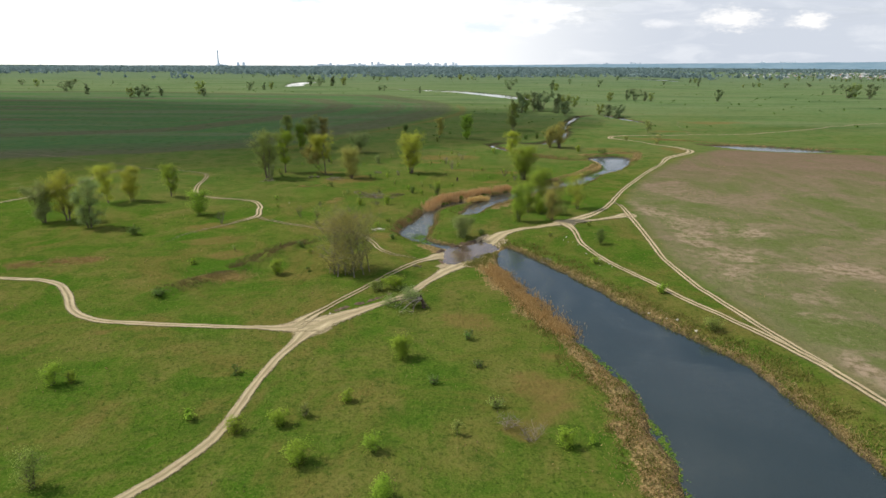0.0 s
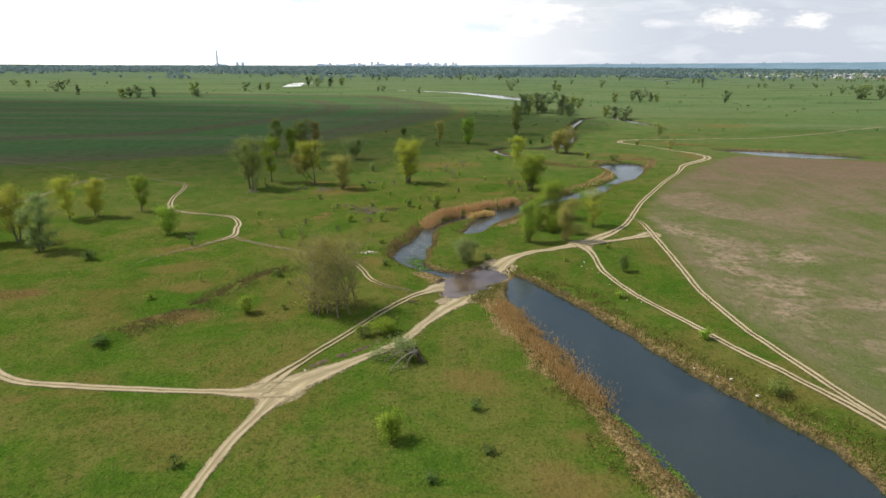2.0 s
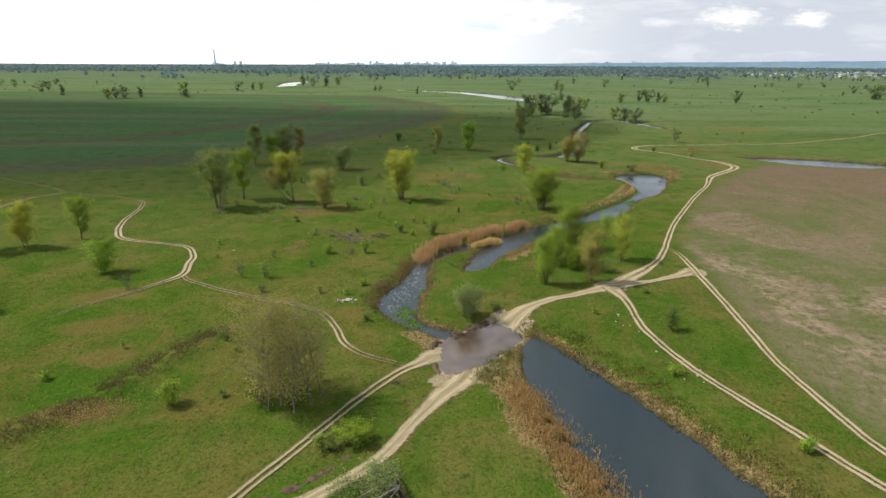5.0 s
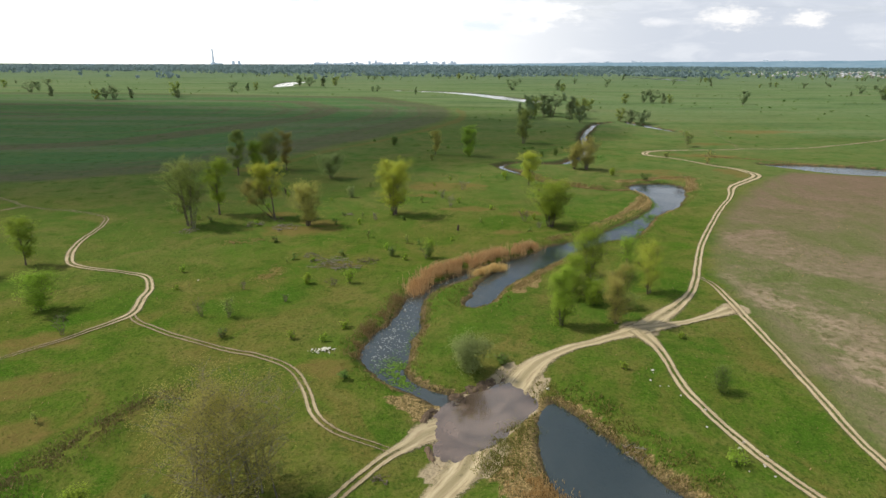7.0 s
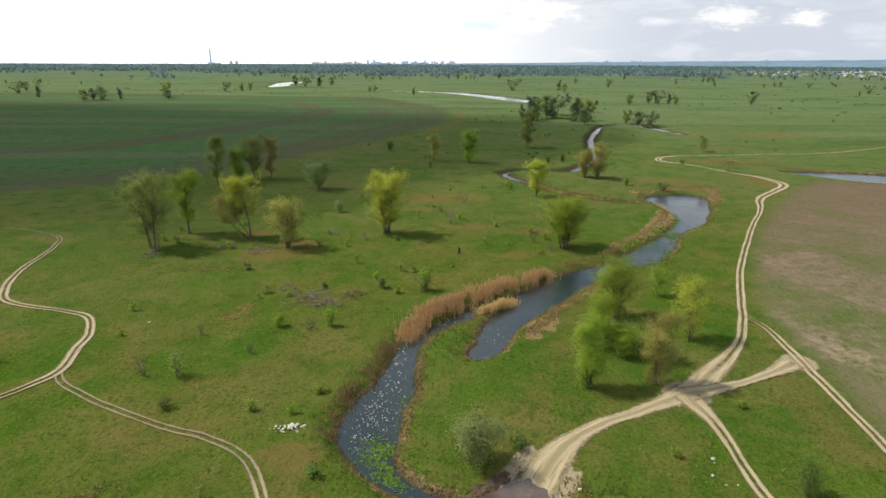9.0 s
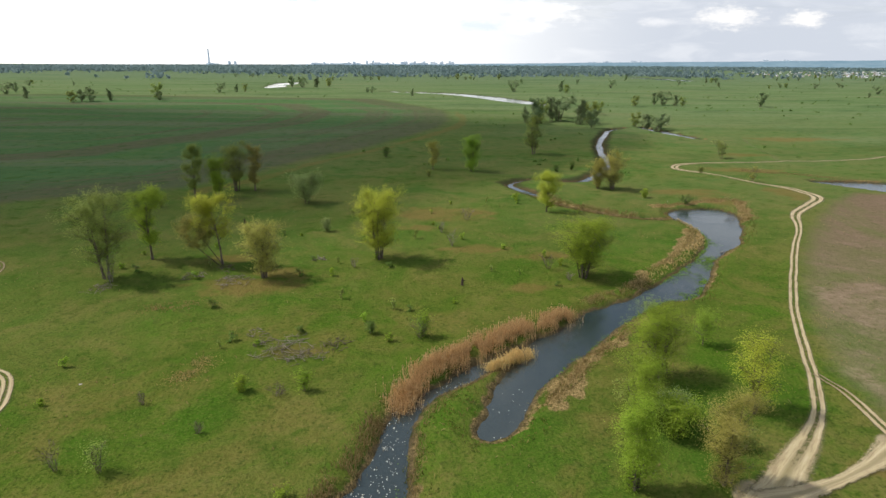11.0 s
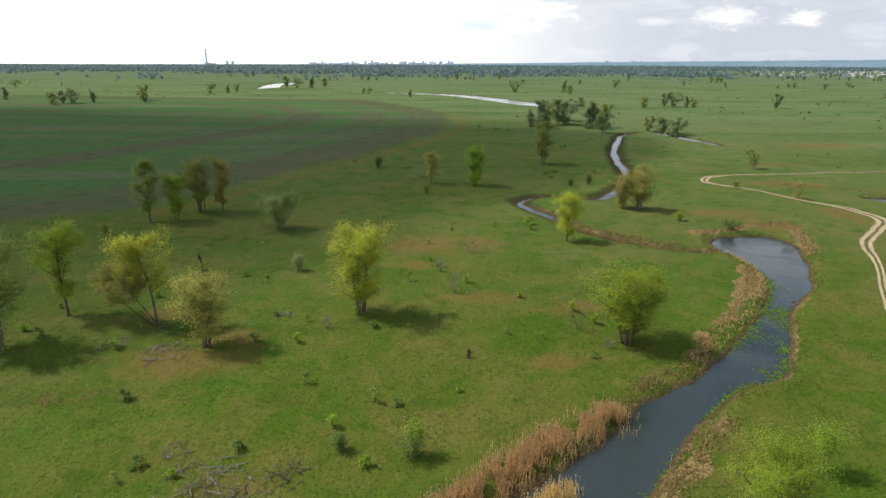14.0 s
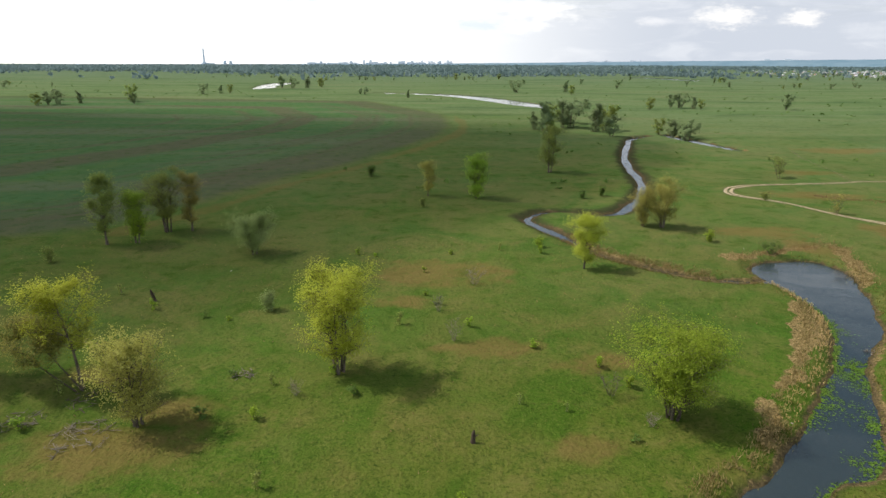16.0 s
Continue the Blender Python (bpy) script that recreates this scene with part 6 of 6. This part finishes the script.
def far_ridge():
    th = np.linspace(-0.95, 0.95, 420)
    rs = np.array([4100, 4250, 4380, 4460, 4530, 4590, 4640, 4700, 4780])
    R, T = np.meshgrid(rs, th)
    z = ridge_top(T) * step01(R, 4150, 4560) + step01(R, 4300, 4590) * (2.0 * rough2(T * 14, R * 0 + 0.5, 4) + 1.4 * rough2(T * 160, R * 0.02, 5)) - 0.5
    v = np.stack([R * np.sin(T), R * np.cos(T), z], -1).reshape(-1, 3)
    ny, nx = R.shape
    idx = np.arange(nx * ny).reshape(ny, nx)
    f = np.stack([idx[:-1, :-1], idx[1:, :-1], idx[1:, 1:], idx[:-1, 1:]], -1).reshape(-1, 4)
    tagged(part("backdrop", mesh_of("backdrop", v, f, True), RIDGE), "low wooded ridge on the horizon, coloured blue for haze", "ridge", kind="structure")


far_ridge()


def box(bm, x0, x1, y0, y1, z0, z1):
    vs = [bm.verts.new(p) for p in ((x0, y0, z0), (x1, y0, z0), (x1, y1, z0), (x0, y1, z0), (x0, y0, z1), (x1, y0, z1), (x1, y1, z1), (x0, y1, z1))]
    for q in ((3, 2, 1, 0), (4, 5, 6, 7), (0, 1, 5, 4), (1, 2, 6, 5), (2, 3, 7, 6), (3, 0, 4, 7)):
        bm.faces.new([vs[i] for i in q])


WALLS = [plain_material("whitewashed_wall", (0.62, 0.60, 0.56), (0.80, 0.78, 0.74), 0.5), plain_material("grey_brick_wall", (0.40, 0.37, 0.33), (0.55, 0.50, 0.45), 0.5)]
ROOFS = [plain_material("grey_slate_roof", (0.30, 0.31, 0.33), (0.48, 0.49, 0.50), 0.5), plain_material("red_roof", (0.30, 0.09, 0.06), (0.42, 0.15, 0.10), 0.5), plain_material("pale_metal_roof", (0.55, 0.57, 0.60), (0.75, 0.76, 0.78), 0.5, 0.5)]
PANE = plain_material("dark_window_glass", (0.03, 0.035, 0.04), (0.07, 0.08, 0.09), 1.0, 0.2)


def village_house(k):
    root = tagged(new("house"), ("whitewashed" if k % 2 == 0 else "grey brick") + " village house with " + ("grey slate", "pale metal", "red", "grey slate", "pale metal", "grey slate")[k] + " gable roof", "house", "village houses")
    w, d, h, r = 9 + k, 7.5, 3.4, 3.2
    bm = bmesh.new()
    box(bm, -w / 2, w / 2, -d / 2, d / 2, -0.4, h)
    part("wall", bm, WALLS[k % 2], root)
    bm = bmesh.new()
    a = [bm.verts.new(p) for p in ((-w / 2 - .4, -d / 2 - .5, h - .1), (w / 2 + .4, -d / 2 - .5, h - .1), (w / 2 + .4, d / 2 + .5, h - .1), (-w / 2 - .4, d / 2 + .5, h - .1), (-w / 2 - .4, 0, h + r), (w / 2 + .4, 0, h + r))]
    for q in ((0, 1, 5, 4), (2, 3, 4, 5), (0, 4, 3), (1, 2, 5), (3, 2, 1, 0)):
        bm.faces.new([a[i] for i in q])
    roof = part("roof", bm, ROOFS[(0, 2, 1, 0, 2, 0)[k]], root)
    bm = bmesh.new()
    box(bm, 1.2, 1.9, 0.4, 1.1, h + 1, h + r + 0.9)
    part("chimney", bm, WALLS[1], roof)
    for i in range(3):
        bm = bmesh.new()
        box(bm, -w / 2 + 1.2 + i * 2.8, -w / 2 + 2.4 + i * 2.8, -d / 2 - 0.05, -d / 2 + 0.05, 1.0, 2.3)
        part("window", bm, PANE, root)
    return root


homes = [village_house(k) for k in range(6)]
rng = np.random.default_rng(3)
n = 0
for k in range(900):
    y = rng.uniform(1350, 2600)
    a = rng.uniform(0.47, 0.80) if k % 3 else rng.uniform(0.60, 0.80)
    x = a * y
    if y < 1480 + (0.8 - a) * 900:
        continue
    m = Matrix.Translation((x, y, float(height(x, y)))) @ Matrix.Rotation(rng.uniform(-0.5, 0.5) + (1.57 if rng.uniform() < 0.4 else 0), 4, "Z") @ Matrix.Scale(rng.uniform(0.55, 0.85), 4)
    if n < 6:
        homes[n].matrix_basis = m
    else:
        copy_thing(homes[int(rng.integers(0, 6))], m)
    n += 1
    if n > 330:
        break

# blue-white wall colour includes the haze in front of the city
CONCRETE = plain_material("hazy_pale_concrete", (0.84, 0.88, 0.92), (0.88, 0.91, 0.94), 0.05, 0.9, 0.0)


def apartment_block(w, h, seed):
    root = tagged(new("apartment_building"), "haze-pale concrete apartment block on the horizon", "building", "city blocks")
    bm = bmesh.new()
    box(bm, -w / 2, w / 2, -7, 7, -3, h)
    part("wall", bm, CONCRETE, root)
    bm = bmesh.new()
    box(bm, -w / 2 - .3, w / 2 + .3, -7.3, 7.3, h, h + 0.9)
    box(bm, -3, 3, -3, 3, h + 0.9, h + 3.4)
    part("roof", bm, CONCRETE, root)
    return root


blocks = [apartment_block(w, h, k) for k, (w, h) in enumerate(((14, 24), (22, 20), (40, 15), (16, 27), (60, 12)))]
n = 0
for k in range(64):
    t = rng.uniform(-0.195, 0.02) if k < 50 else rng.choice([rng.uniform(0.22, 0.34), rng.uniform(0.46, 0.52)])
    m = Matrix.Translation((4570 * math.sin(t), 4570 * math.cos(t), ridge_height(4570, t))) @ Matrix.Rotation(-t, 4, "Z") @ Matrix.Diagonal((1, 1, rng.uniform(0.45, 0.95) * (1 if k < 50 else 0.5), 1))
    if n < 5:
        blocks[n].matrix_basis = m
    else:
        copy_thing(blocks[int(rng.integers(0, 5))], m)
    n += 1


def power_station():
    root = tagged(new("power_station"), "distant power station with one tall slim chimney", "power station")
    t = -0.340
    # bluish tint of distance haze is mixed into this concrete
    mat = plain_material("hazy_grey_concrete", (0.66, 0.74, 0.80), (0.70, 0.78, 0.84), 0.05, 0.9, 0.0)

    def turned(name, prof):
        bm = bmesh.new()
        rings = []
        for r, z in prof:
            rings.append([bm.verts.new((r * math.cos(i * math.pi / 8), r * math.sin(i * math.pi / 8), z)) for i in range(16)])
        for a, b in zip(rings, rings[1:]):
            for i in range(16):
                bm.faces.new((a[i], a[(i + 1) % 16], b[(i + 1) % 16], b[i]))
        bm.faces.new(rings[-1])
        return part(name, bm, mat, root)

    turned("chimney", [(7.0, -3), (5.6, 30), (4.6, 70), (4.2, 98)]).location = (0, 0, 0)
    for k, x in enumerate((126, 162)):
        turned("cooling_tower", [(12, -3), (9.6, 8), (8.6, 16), (9.4, 21)]).location = (x, 0, 0)
    for x0, x1, h in ((-18, 26, 9), (26, 62, 6), (-8, 8, 15)):
        bm = bmesh.new()
        box(bm, x0, x1, 10, 40, -3, h)
        part("hall", bm, mat, root)
    root.matrix_basis = Matrix.Translation((4560 * math.sin(t), 4560 * math.cos(t), ridge_height(4560, t))) @ Matrix.Rotation(-t, 4, "Z")


power_station()


# ---- a high cloud that shades the far meadow ----
def cloud():
    m, g = material("cloud_white")
    d = g.n("ShaderNodeBsdfTranslucent", None, Color=(0.9, 0.9, 0.9, 1))
    w = g.n("ShaderNodeBsdfDiffuse", None, Color=(0.9, 0.9, 0.92, 1))
    b = g.n("ShaderNodeMixShader", None, i0=0.4, i1=w, i2=d)
    o = g.n("ShaderNodeMixShader", None, i0=g.n("ShaderNodeAttribute", {"attribute_name": "thick"}).outputs["Fac"], i1=g.n("ShaderNodeBsdfTransparent"), i2=b)
    g.n("ShaderNodeOutputMaterial", None, Surface=o)
    base = np.array([(-760, 222), (-260, 210), (-150, 204), (-100, 208), (-66, 216), (-40, 240), (2, 290), (40, 328), (62, 375), (70, 430), (36, 470), (-50, 490), (-170, 540), (-380, 600), (-780, 600)], dtype=float)
    lift = 760.0
    shift = SUN / SUN.z * lift
    X, Y = np.meshgrid(np.arange(-820, 170, 9.0), np.arange(130, 760, 9.0))
    e = -pool_distance(X.ravel(), Y.ravel(), base).reshape(X.shape) + rough2(X / 90, Y / 60, 3) * 26 + rough2(X / 24, Y / 18, 5) * 9
    # thin towards its rim, lumpy above and below
    w = np.where(Y > 470, 75.0, np.where(X < -45, 62.0, 30.0))
    thick = step01(e, -w, w * 0.8)
    lump = 8 + 10 * rough2(X / 40, Y / 40, 8)
    idx = np.arange(X.size).reshape(X.shape)
    quads = np.stack([idx[:-1, :-1], idx[:-1, 1:], idx[1:, 1:], idx[1:, :-1]], -1)[(thick[:-1, :-1] > 0) | (thick[1:, 1:] > 0)]
    top = np.stack([X + shift.x, Y + shift.y, lift + 2 + thick * (30 + lump)], -1).reshape(-1, 3)
    low = np.stack([X + shift.x, Y + shift.y, lift - 2 - thick * (10 + lump * 0.4)], -1).reshape(-1, 3)
    me = mesh_of("cloud", np.concatenate([top, low]), np.concatenate([quads, quads[:, ::-1] + X.size]), True)
    at = me.attributes.new("thick", "FLOAT", "POINT")
    at.data.foreach_set("value", np.tile(0.52 * thick.ravel(), 2).astype(np.float32))
    tagged(part("cloud", me, m), "ragged white cumulus cloud high over the meadow", "cloud", kind="structure")


cloud()
